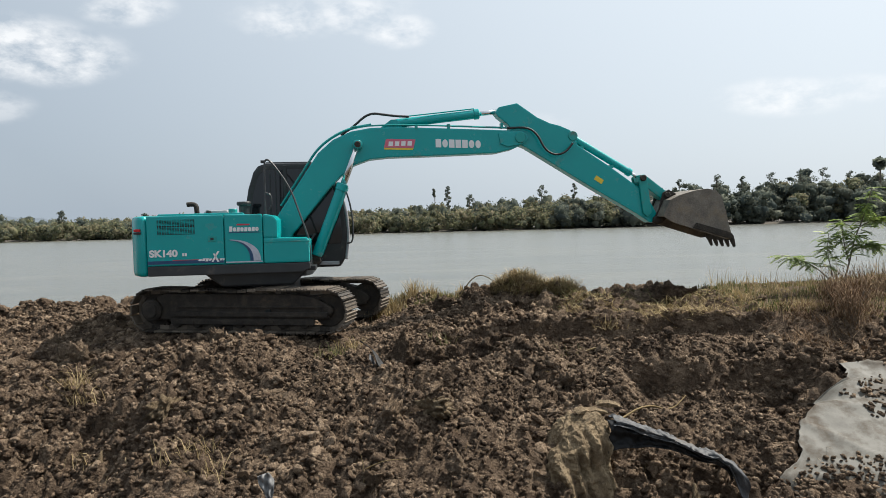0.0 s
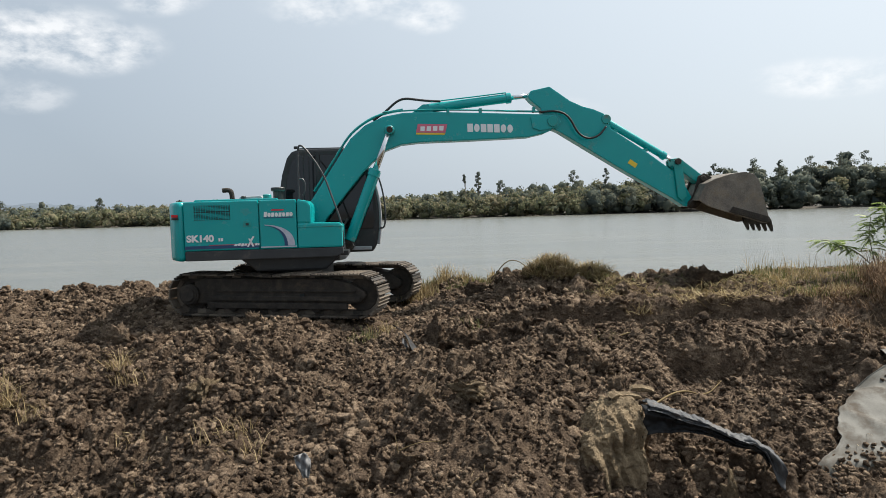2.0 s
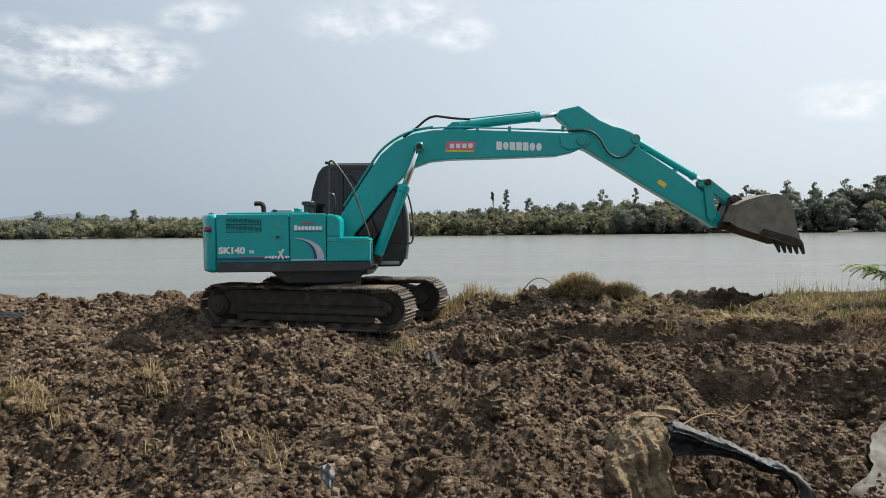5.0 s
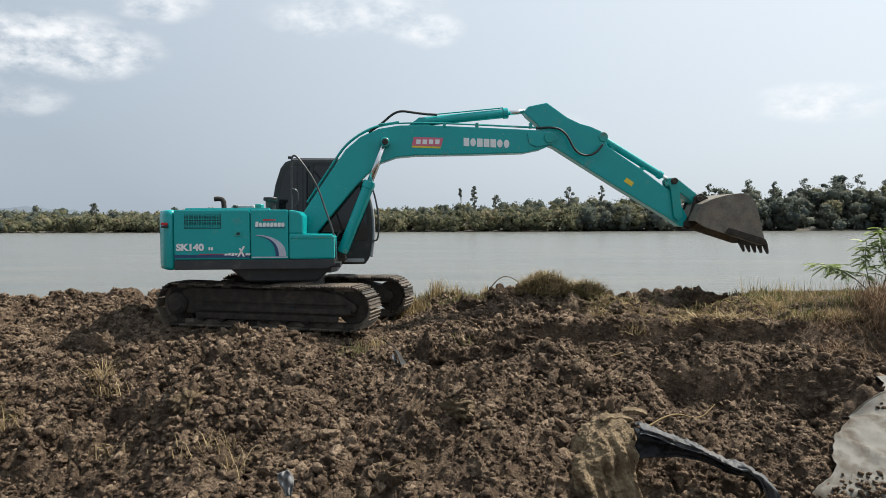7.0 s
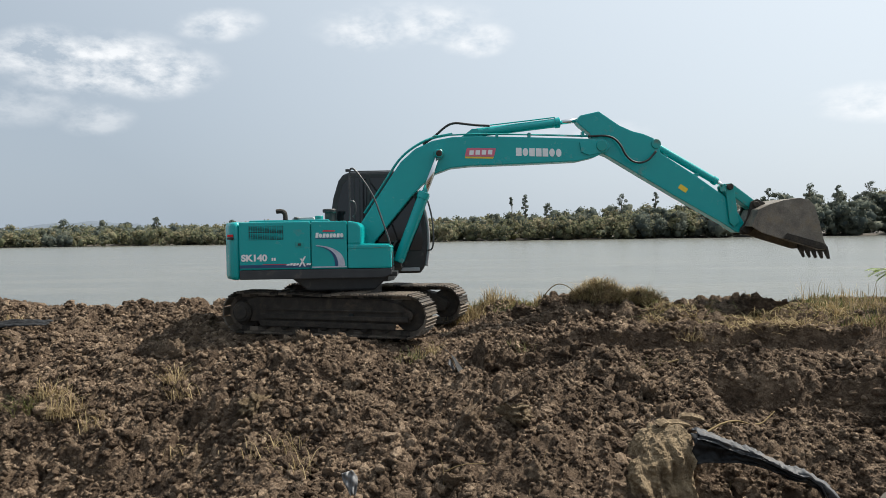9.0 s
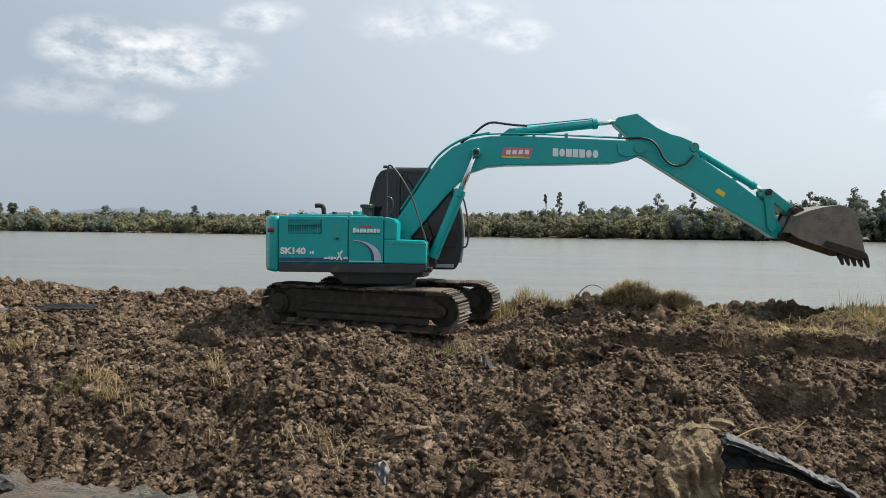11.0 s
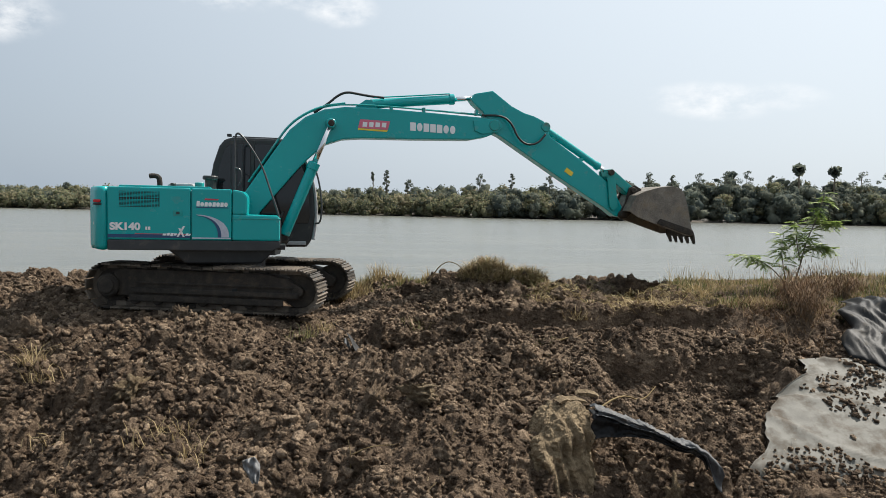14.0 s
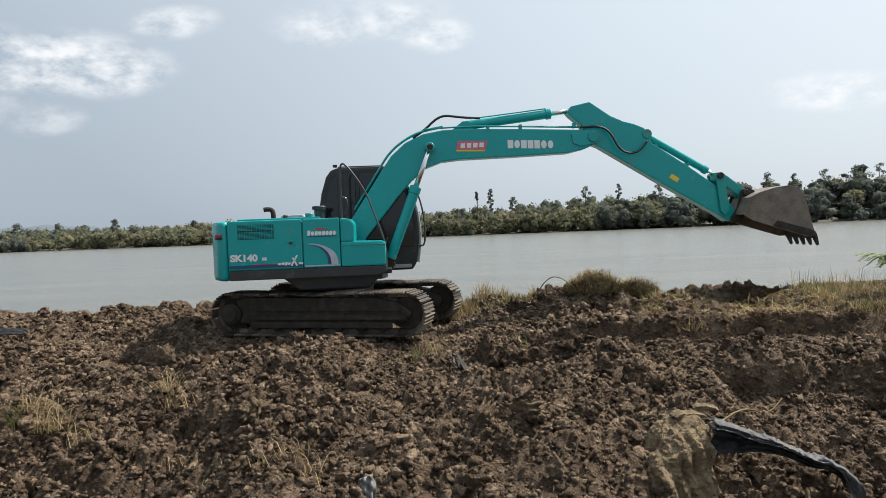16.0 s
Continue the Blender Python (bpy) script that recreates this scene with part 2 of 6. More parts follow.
wet_mud = varied("wet_grey_mud", [(0.026, 0.027, 0.025), (0.120, 0.118, 0.104), (0.200, 0.165, 0.125)], 2.2, 0.40, bump=1.0, bump_scale=14, fine=0.45, depth=0.09, spread=0.20, stretch=(0.45, 2.2, 1), dirt=((0.150, 0.100, 0.064), 0.40, 1.0))
shore_mud = varied("shore_mud", [(0.035, 0.03, 0.025), (0.07, 0.06, 0.047), (0.11, 0.095, 0.075)], 0.12, 0.9, fine=0.3, bump_scale=1.5)
# the hills' blue-grey is distance haze painted into the base colour
hill_haze = varied("distant_hill", [(0.125, 0.150, 0.178), (0.145, 0.170, 0.198)], 0.002, 1.0, spec=0.0)


def build_water_material():
    m, add, link, b = principled("lake_water")
    tc = add("ShaderNodeTexCoord")
    mp = add("ShaderNodeMapping")
    link(tc.outputs["Object"], mp.inputs[0])
    mp.inputs["Scale"].default_value = (0.42, 1.7, 1)
    n1 = add("ShaderNodeTexNoise")
    link(mp.outputs[0], n1.inputs["Vector"])
    n1.inputs["Scale"].default_value = 2.2
    n1.inputs["Detail"].default_value = 5.0
    n2 = add("ShaderNodeTexNoise")
    link(mp.outputs[0], n2.inputs["Vector"])
    n2.inputs["Scale"].default_value = 0.16
    n2.inputs["Detail"].default_value = 3.0
    mul = add("ShaderNodeMath", operation="MULTIPLY")
    link(n1.outputs[0], mul.inputs[0])
    link(n2.outputs[0], mul.inputs[1])
    bp = add("ShaderNodeBump")
    bp.inputs["Strength"].default_value = 1.0
    bp.inputs["Distance"].default_value = 0.12
    link(mul.outputs[0], bp.inputs["Height"])
    link(bp.outputs[0], b.inputs["Normal"])
    ramp = add("ShaderNodeValToRGB")
    link(n2.outputs[0], ramp.inputs[0])
    ramp.color_ramp.elements[0].position = 0.35
    ramp.color_ramp.elements[0].color = (0.115, 0.12, 0.107, 1)
    ramp.color_ramp.elements[1].position = 0.65
    ramp.color_ramp.elements[1].color = (0.145, 0.146, 0.128, 1)
    link(ramp.outputs[0], b.inputs["Base Color"])
    b.inputs["Roughness"].default_value = 0.24
    b.inputs["IOR"].default_value = 1.33
    return m


water_mat = build_water_material()


# ---------------------------------------------------------------- mesh helpers
def finish(name, bm, material, smooth=False):
    me = bpy.data.meshes.new(name)
    bmesh.ops.recalc_face_normals(bm, faces=bm.faces[:])
    bm.to_mesh(me)
    bm.free()
    me.materials.append(material)
    if smooth:
        me.polygons.foreach_set("use_smooth", [True] * len(me.polygons))
        me.update()
    return me


def part(name, bm, material, parent, label="", smooth=False):
    ob = new(name, finish(name, bm, material, smooth))
    ob.parent = parent
    return tagged(ob, label) if label else ob


def thing(name, bm, material, label, category, group="", kind="", smooth=False, at=None):
    ob = new(name, finish(name, bm, material, smooth))
    if at is not None:
        ob.matrix_basis = at
    return tagged(ob, label, category, group, kind)


def soften(bm, width, segments=2):
    if width:
        bmesh.ops.bevel(bm, geom=[e for e in bm.edges if e.is_manifold and e.calc_face_angle(0) > 0.35], offset=width, segments=segments, profile=0.6, affect="EDGES", clamp_overlap=True)
    return bm


def box(x0, x1, y0, y1, z0, z1, bevel=0.01, bm=None):
    own = bmesh.new()
    bmesh.ops.create_cube(own, size=1.0, matrix=Matrix.Translation(((x0 + x1) / 2, (y0 + y1) / 2, (z0 + z1) / 2)) @ Matrix.Diagonal((x1 - x0, y1 - y0, z1 - z0, 1)))
    soften(own, bevel)
    return joined(bm, own)


def joined(bm, own):
    if bm is None:
        return own
    me = bpy.data.meshes.new("tmp")
    own.to_mesh(me)
    own.free()
    bm.from_mesh(me)
    bpy.data.meshes.remove(me)
    return bm


def prism(points, y0, y1, bevel=0.01, bm=None, plan=False):
    """An outline in x and z drawn out from y0 to y1 (plan: in x and y, from z0 to z1)."""
    own = bmesh.new()
    lo = [own.verts.new((a, b, y0) if plan else (a, y0, b)) for a, b in points]
    hi = [own.verts.new((a, b, y1) if plan else (a, y1, b)) for a, b in points]
    own.faces.new(lo)
    own.faces.new(hi[::-1])
    n = len(points)
    for i in range(n):
        own.faces.new((lo[i], hi[i], hi[(i + 1) % n], lo[(i + 1) % n]))
    bmesh.ops.recalc_face_normals(own, faces=own.faces[:])
    soften(own, bevel)
    return joined(bm, own)


def rod(p0, p1, r, seg=16, bm=None, r2=None, bevel=0.0):
    own = bmesh.new()
    p0, p1 = Vector(p0), Vector(p1)
    d = p1 - p0
    m = Matrix.Translation((p0 + p1) / 2) @ d.to_track_quat("Z", "Y").to_matrix().to_4x4()
    bmesh.ops.create_cone(own, cap_ends=True, segments=seg, radius1=r, radius2=r if r2 is None else r2, depth=d.length, matrix=m)
    soften(own, bevel, 1)
    return joined(bm, own)


def tube(points, r, seg=8, bm=None, taper=1.0, rounds=2):
    """A round bar along a smoothed line."""
    pts = [Vector(p) for p in points]
    for _ in range(rounds):
        q = [pts[0]]
        for a, b in zip(pts, pts[1:]):
            q += [a * 0.75 + b * 0.25, a * 0.25 + b * 0.75]
        pts = q + [pts[-1]]
    own = bmesh.new()
    rings = []
    up = Vector((0.3, 1, 0.2))
    for i, p in enumerate(pts):
        d = (pts[min(i + 1, len(pts) - 1)] - pts[max(i - 1, 0)]).normalized()
        a = d.cross(up).normalized()
        b = d.cross(a)
        rr = r * (1 + (taper - 1) * i / (len(pts) - 1))
        rings.append([own.verts.new(p + (a * math.cos(2 * math.pi * k / seg) + b * math.sin(2 * math.pi * k / seg)) * rr) for k in range(seg)])
    for s, t in zip(rings, rings[1:]):
        for k in range(seg):
            own.faces.new((s[k], s[(k + 1) % seg], t[(k + 1) % seg], t[k]))
    own.faces.new(rings[0][::-1])
    own.faces.new(rings[-1])
    return joined(bm, own)


def mesh_from(name, verts, faces, material, smooth=False):
    me = bpy.data.meshes.new(name)
    verts = np.asarray(verts, dtype=np.float32)
    faces = np.asarray(faces, dtype=np.int32)
    me.vertices.add(len(verts))
    me.vertices.foreach_set("co", verts.ravel())
    k = faces.shape[1]
    me.loops.add(faces.size)
    me.loops.foreach_set("vertex_index", faces.ravel())
    me.polygons.add(len(faces))
    me.polygons.foreach_set("loop_start", np.arange(0, faces.size, k, dtype=np.int32))
    me.polygons.foreach_set("loop_total", np.full(len(faces), k, dtype=np.int32))
    me.update(calc_edges=True)
    me.validate()
    me.materials.append(material)
    if smooth:
        me.polygons.foreach_set("use_smooth", [True] * len(me.polygons))
    return me


# ---------------------------------------------------------------- the lie of the land
RNG = np.random.default_rng(7)
LATTICE = RNG.random((256, 256))


def smooth(a, b, v):
    t = np.clip((np.asarray(v, float) - a) / (b - a), 0, 1)
    return t * t * (3 - 2 * t)


def value_noise(x, y):
    xi, yi = np.floor(x).astype(int), np.floor(y).astype(int)
    fx, fy = x - xi, y - yi
    fx, fy = fx * fx * (3 - 2 * fx), fy * fy * (3 - 2 * fy)
    a, b = LATTICE[xi % 256, yi % 256], LATTICE[(xi + 1) % 256, yi % 256]
    c, d = LATTICE[xi % 256, (yi + 1) % 256], LATTICE[(xi + 1) % 256, (yi + 1) % 256]
    return (a * (1 - fx) + b * fx) * (1 - fy) + (c * (1 - fx) + d * fx) * fy - 0.5


def fbm(x, y, octaves=4, gain=0.5):
    total, amp = 0, 1.0
    for o in range(octaves):
        total = total + amp * value_noise(x * 2**o + 17.3 * o, y * 2**o + 9.1 * o)
        amp *= gain
    return total


def lumps(x, y, size, seed):
    """Rounded clods: the height of the nearest of a field of scattered domes, between 0 and 1, and a number for each dome."""
    r = np.random.default_rng(seed)
    jx, jy, jr = r.random((128, 128)), r.random((128, 128)), r.random((128, 128))
    u, v = x / size, y / size
    xi, yi = np.floor(u).astype(int), np.floor(v).astype(int)
    best = np.zeros_like(u)
    for dx in (-1, 0, 1):
        for dy in (-1, 0, 1):
            cx, cy = xi + dx, yi + dy
            k = (cx % 128, cy % 128)
            d2 = (u - cx - jx[k]) ** 2 + (v - cy - jy[k]) ** 2
            rad = 0.35 + 0.55 * jr[k]
            best = np.maximum(best, np.sqrt(np.clip(1 - d2 / rad**2, 0, 1)) * (0.35 + 0.65 * jr[k]))
    return best


def billow(x, y, octaves=3, gain=0.55):
    """Cauliflower relief: pillows parted by sharp creases, about 0 to 1."""
    total, amp, turn = 0, 1.0, 0.5
    for o in range(octaves):
        a, b = x * math.cos(turn) - y * math.sin(turn), x * math.sin(turn) + y * math.cos(turn)
        total = total + amp * np.abs(value_noise(a * 2**o + 31.7 * o, b * 2**o + 5.3 * o)) * 2
        amp *= gain
        turn += 0.9
    return total


def blocks(x, y, size, seed):
    """Broken ground: tilted chunks that meet in dark crevices. Height between about -0.5 and 1, in units of the chunk's size."""
    r = np.random.default_rng(seed)
    jx, jy, jh = r.random((128, 128)), r.random((128, 128)), r.random((128, 128))
    tx, ty = r.normal(0, 0.32, (128, 128)), r.normal(0, 0.32, (128, 128))
    u, v = x / size, y / size
    xi, yi = np.floor(u).astype(int), np.floor(v).astype(int)
    d1, d2, top = np.full(u.shape, 9.0), np.full(u.shape, 9.0), np.zeros(u.shape)
    for dx in (-1, 0, 1):
        for dy in (-1, 0, 1):
            cx, cy = xi + dx, yi + dy
            k = (cx % 128, cy % 128)
            ox, oy = u - cx - jx[k], v - cy - jy[k]
            d = np.sqrt(ox**2 + oy**2)
            h = jh[k] + tx[k] * ox + ty[k] * oy
            near = d < d1
            d2 = np.where(near, d1, np.minimum(d2, d))
            top = np.where(near, h, top)
            d1 = np.where(near, d, d1)
    return top * smooth(0.0, 0.34, d2 - d1) - 0.35 * (1 - smooth(0.0, 0.2, d2 - d1))


def land(x, y):
    """The broad form of the bank, without clods."""
    x, y = np.asarray(x, float), np.asarray(y, float)
    right, left = smooth(0.2, 1.8, x), 1 - smooth(-5.0, -2.6, x)
    top_y = 10.85 + 0.45 * smooth(-0.8, 1.2, x) - 0.2 * smooth(4.6, 6.5, x)
    foot_y = 6.5 + 1.35 * left + 0.9 * right
    foot_z = -1.28 - 0.40 * left - 0.22 * right
    top_z = -0.12 - 0.07 * smooth(-3.6, -1.8, x) * (1 - smooth(-1.2, -0.6, x)) + 0.24 * smooth(-1.2, 1.0, x) + 0.05 * smooth(4.5, 7.0, x) + 0.10 * (1 - smooth(-9.5, -6.0, x))
    s = np.clip((y - foot_y) / (top_y - foot_y), 0, 1)
    h = foot_z + (top_z - foot_z) * (1 - (1 - s) ** 1.35)
    # the top of the bank rises to a crest, then falls to the lake
    h = h + (0.24 - 0.12 * smooth(0.5, 2.5, x)) * smooth(top_y + 0.4, 13.4, y) * (1 - 0.75 * smooth(-6.4, -5.6, x) * (1 - smooth(-1.6, -0.6, x)))
    h = h + 0.12 * (1 - smooth(-13, -9, x)) * smooth(12, 13.4, y)
    h = h + 0.10 * smooth(6.0, 9.5, x) * smooth(11.2, 13.0, y)
    h = h - 1.9 * smooth(14.0, 17.0, y)
    # two cut faces left by the bucket
    upper = smooth(-0.6, 0.3, x) * (1 - smooth(4.6, 5.4, x))
    edge = 11.25 + 0.16 * fbm(x * 0.9, y * 0 + 3.0, 3)
    h = h - 0.36 * upper * (1 - smooth(edge - 0.10, edge + 0.03, y)) * smooth(10.2, 10.9, y)
    lower = smooth(2.2, 2.8, x) * (1 - smooth(4.5, 5.2, x))
    edge2 = 9.8 + 0.2 * fbm(x * 1.1, y * 0 + 8.0, 3)
    h = h - 0.42 * lower * (1 - smooth(edge2 - 0.12, edge2 + 0.04, y)) * smooth(8.7, 9.3, y)
    mid = smooth(-0.9, -0.4, x) * (1 - smooth(0.5, 1.1, x))
    h = h - 0.20 * mid * (1 - smooth(10.28, 10.42, y)) * smooth(9.6, 10.0, y)
    # hollow behind the groove-marked lump
    h = h - 0.16 * np.exp(-(((x - 2.5) / 0.6) ** 2 + ((y - 7.5) / 0.4) ** 2))
    # the near side: a ditch, then the bank on which the camera stands
    h = np.where(y < 6.4, np.minimum(h, -1.3 - 0.35 * smooth(6.4, 5.4, y)), h)
    h = h + (0.05 - h) * (1 - smooth(1.6, 4.2, y))
    return h


def roughness_at(x, y):
    """How cloddy the soil is: full on the dug slope, less under the machine, little on grass and mud."""
    grass = smooth(4.4, 5.6, x) * smooth(10.4, 11.2, y)
    r = 1.0 - 0.75 * grass
    pad = np.exp(-(((x + 3.4) / 2.5) ** 4 + ((y - 12.6) / 1.6) ** 4))
    r = r * (1 - 0.85 * pad)
    mud = (1 - smooth(-4.80, -4.30, x - 0.6 * np.clip(7.7 - y, 0, 2) + 0.6 * fbm(x * 1.6, y * 1.6, 4, 0.6))) * (1 - smooth(7.75, 8.1, y + 0.45 * fbm(x * 1.5 + 5, y * 1.5, 4, 0.6)))
    r = r * (1 - 0.95 * mud)
    edge = np.interp(y, (7.4, 7.76, 8.07, 8.6, 9.2), (3.45, 3.70, 3.95, 4.36, 4.80))
    covered = smooth(0.0, 0.2, x - edge) * smooth(7.35, 7.65, y + 0.3 * fbm(x * 1.9, y * 1.9, 3)) * (1 - smooth(9.1, 9.4, y))
    r = r * (1 - 0.85 * covered)
    return r, mud


def cut_faces(x, y):
    """1 on the two bare faces that the bucket has cut, 0 elsewhere."""
    low = smooth(2.1, 2.5, x) * (1 - smooth(3.9, 4.4, x)) * smooth(8.75, 8.95, y) * (1 - smooth(9.75, 9.95, y))
    high = smooth(0.9, 1.3, x) * (1 - smooth(4.3, 4.9, x)) * smooth(10.85, 11.0, y) * (1 - smooth(11.25, 11.4, y))
    return np.maximum(low, high)


def fine_land(x, y):
    r, _ = roughness_at(x, y)
    r = r * (1 - 0.7 * cut_faces(x, y))
    h = land(x, y)
    wx, wy = x + 0.12 * fbm(x * 4, y * 4, 3), y + 0.12 * fbm(x * 4 + 40, y * 4, 3)
    coarse = np.clip(0.55 + 1.3 * fbm(x * 0.55 + 3, y * 0.55, 3), 0.15, 1.1)
    c = 0.17 * coarse * blocks(wx, wy, 0.46, 3) + 0.075 * blocks(wx, wy, 0.21, 4) + 0.045 * lumps(wx, wy, 0.13, 6) + 0.055 * billow(wx * 3.0, wy * 3.0, 3, 0.6)
    c = c + 0.26 * fbm(x * 1.0, y * 1.0, 3) + 0.035 * fbm(x * 9, y * 9, 3, 0.7) - 0.17
    return h + r * c + (1 - r) * 0.025 * fbm(x * 5, y * 5, 3)


def grid_sheet(name, xs, ys, heights, material, label, category, kind="structure", smoothed=False):
    X, Y = np.meshgrid(xs, ys, indexing="ij")
    Z = heights(X, Y)
    nx, ny = X.shape
    idx = np.arange(nx * ny).reshape(nx, ny)
    faces = np.stack([idx[:-1, :-1], idx[1:, :-1], idx[1:, 1:], idx[:-1, 1:]], -1).reshape(-1, 4)
    ob = new(name, mesh_from(name, np.stack([X, Y, Z], -1).reshape(-1, 3), faces, material, smoothed))
    return tagged(ob, label, category, "", kind)


def outer_land(x, y):
    shore = 154.5 + 2.5 * fbm(x * 0.03, y * 0 + 1, 3) + 0.9 * fbm(x * 0.2, y * 0 + 4, 2)
    z = land(x, y) + 0.1 * fbm(x * 0.7, y * 0.7, 2)
    inside = smooth(-15.4, -14.6, x) * (1 - smooth(10.9, 11.6, x)) * smooth(5.4, 6.0, y) * (1 - smooth(14.9, 15.5, y))
    z = z - 0.4 * inside
    far = smooth(-3.0, 9.0, y - shore)
    return np.where(y > 60, -2.2 + 1.75 * far + 0.25 * fbm(x * 0.1, y * 0.1, 3) * far, np.where(y > 16.9, -2.2, z))


XS = np.concatenate([np.linspace(-2400, -300, 12), np.linspace(-280, -20, 120), np.arange(-18, 14.01, 0.25), np.linspace(16, 280, 120), np.linspace(300, 2400, 12)])
YS = np.concatenate([[-900, -300, -100, -30, -10], np.arange(-4, 17.6, 0.25), np.linspace(20, 140, 10), np.arange(146, 176, 1.0), np.linspace(180, 320, 12), [500, 900, 1600, 2600]])
grid_sheet("ground", XS, YS, outer_land, shore_mud, "brown earth bank sloping to a lake, flat far land", "ground")
grid_sheet("earth_bank", np.arange(-15.2, 11.41, 0.032), np.arange(5.7, 15.0, 0.032), fine_land, soil, "freshly dug brown clay bank, rough and cloddy", "ground")

wb = bmesh.new()
for vx, vy in ((-2400, 13.0), (2400, 13.0), (2400, 162.0), (-2400, 162.0)):
    wb.verts.new((vx, vy, 0))
wb.faces.new(wb.verts[:])
thing("water", wb, water_mat, "calm grey-green lake with a faint ripple", "lake", kind="structure", at=Matrix.Translation((0, 0, -0.8)))

# ---------------------------------------------------------------- the excavator
BASE = -0.13
excavator = tagged(new("excavator"), "teal crawler excavator, black cab, steel bucket raised, on bare soil", "excavator")
excavator.matrix_basis = pose(-3.40, 12.75, BASE, 0, 0, 7)


SHIFT = [Matrix.Identity(4)]
HOUSE = ((-2.2, -1.64, -0.455, 0.14, 0.95, 1.3), (-2.06, -1.615, -0.40, 0.225, 0.975, 1.3))


def xpart(name, bm, material, parent=None, label="", smoothed=False):
    """A part of the excavator, drawn with heights above the world's zero."""
    bm.transform(Matrix.Translation((0, 0, -BASE)) @ SHIFT[0])
    return part(name, bm, material, parent or excavator, label, smoothed)


def hpart(name, bm, material, parent=None, label="", smoothed=False):
    """A part of the house, its lengths trimmed to the panels' true widths."""
    for v in bm.verts:
        v.co.x = float(np.interp(v.co.x, *HOUSE))
    return xpart(name, bm, material, parent, label, smoothed)


def build_upper():
    # counterweight, rounded in plan
    plan = [(-1.64, -1.21), (-1.80, -1.19), (-1.90, -1.10)]
    plan += [(-1.90 - 0.28 * math.cos(a), 1.02 * math.sin(a)) for a in np.linspace(-1.35, 1.35, 13)]
    plan += [(-1.90, 1.10), (-1.80, 1.19), (-1.64, 1.21)]
    cw = hpart("counterweight", prism(plan, 0.88, 1.87, 0.085, plan=True), teal, smoothed=True)
    hpart("tail_light", box(-1.89, -1.76, -1.212, -1.15, 1.615, 1.66, 0.01), lens_red, cw, "red tail light with dark bezel")
    hpart("tail_light_bezel", box(-1.892, -1.75, -1.210, -1.14, 1.575, 1.61, 0.01), black_paint, cw)
    # engine house core, skirt, ring
    hpart("engine_housing", box(-1.66, 0.14, -1.175, 1.15, 1.0, 1.83, 0.03), teal)
    hpart("deck_skirt", prism([(-1.64, 0.885), (0.80, 0.885), (0.95, 0.94), (0.95, 1.045), (-1.64, 1.045)], -1.215, 1.2, 0.015), grey_skirt)
    hpart("swing_ring", rod((0, 0, 0.5), (0, 0, 0.9), 0.66, 40, bevel=0.02), black_paint)
    hpart("deck_plate", prism([(-0.7, -0.95), (0.86, -0.95), (0.95, -0.6), (0.95, 0.6), (0.8, 0.95), (-0.7, 0.95)], 0.80, 0.90, 0.01, plan=True), black_paint)
    hpart("deck_belly", prism([(-0.85, 0.90), (0.88, 0.90), (0.62, 0.66), (-0.55, 0.66)], -0.98, 0.98, 0.03), black_paint)
    # doors
    rear = hpart("engine_door", box(-1.635, -0.455, -1.23, -1.165, 1.055, 1.865, 0.022), teal)
    vent = hpart("vent", box(-1.47, -0.90, -1.234, -1.224, 1.56, 1.80, 0.003), dark_void, rear, "black louvred air vent")
    zs = np.linspace(1.575, 1.79, 12)
    for i, z in enumerate(zs):
        if i == 6:
            continue
        slat = hpart("slat", prism([(-1.465, z - 0.005), (-0.905, z - 0.005), (-0.905, z + 0.004), (-1.465, z + 0.004)], -1.240, -1.226, 0.0), teal)
        slat.parent = rear
    for x in np.linspace(-1.44, -0.93, 14):
        rib = hpart("rib", prism([(x - 0.004, 1.562), (x + 0.004, 1.562), (x + 0.004, 1.80), (x - 0.004, 1.80)], -1.238, -1.226, 0.0), teal)
        rib.parent = rear
    lock = hpart("door_lock", box(-0.70, -0.57, -1.236, -1.224, 1.43, 1.52, 0.004), teal_worn, rear)
    hpart("latch", box(-0.66, -0.61, -1.243, -1.232, 1.455, 1.495, 0.004), black_paint, rear, "black latch")
    hpart("stripe", box(-1.63, -0.46, -1.2345, -1.228, 1.082, 1.135, 0.0), blue_decal, rear, "dark blue stripe")
    hpart("stripe", box(-1.25, -0.46, -1.2352, -1.2335, 1.137, 1.147, 0.0), red_decal, rear, "thin red stripe")
    front = hpart("side_door", box(-0.44, 0.135, -1.23, -1.165, 1.055, 1.865, 0.022), teal)
    # crescent decal
    outer = [(-0.37 + 0.47 * math.sin(a), 1.10 + 0.355 * math.cos(a) ** 0.8 if math.cos(a) > 0 else 1.10) for a in np.linspace(0.0, math.pi / 2, 14)]
    inner = [(-0.37 + 0.31 * math.sin(a), 1.10 + 0.335 * math.cos(a) ** 0.8 if math.cos(a) > 0 else 1.10) for a in np.linspace(math.pi / 2, 0.0, 14)]
    hpart("crescent", prism(outer + inner[:-1], -1.2355, -1.2285, 0.0), silver_decal, front, "silver and blue crescent decal")
    inner2 = [(-0.37 + 0.36 * math.sin(a), 1.10 + 0.342 * math.cos(a) ** 0.8 if math.cos(a) > 0 else 1.10) for a in np.linspace(0.0, math.pi / 2, 14)]
    hpart("crescent_edge", prism(inner2 + inner[:-1], -1.237, -1.2345, 0.0), blue_decal, front)
    hpart("stripe", box(-0.43, 0.125, -1.2345, -1.228, 1.075, 1.095, 0.0), silver_decal, front)
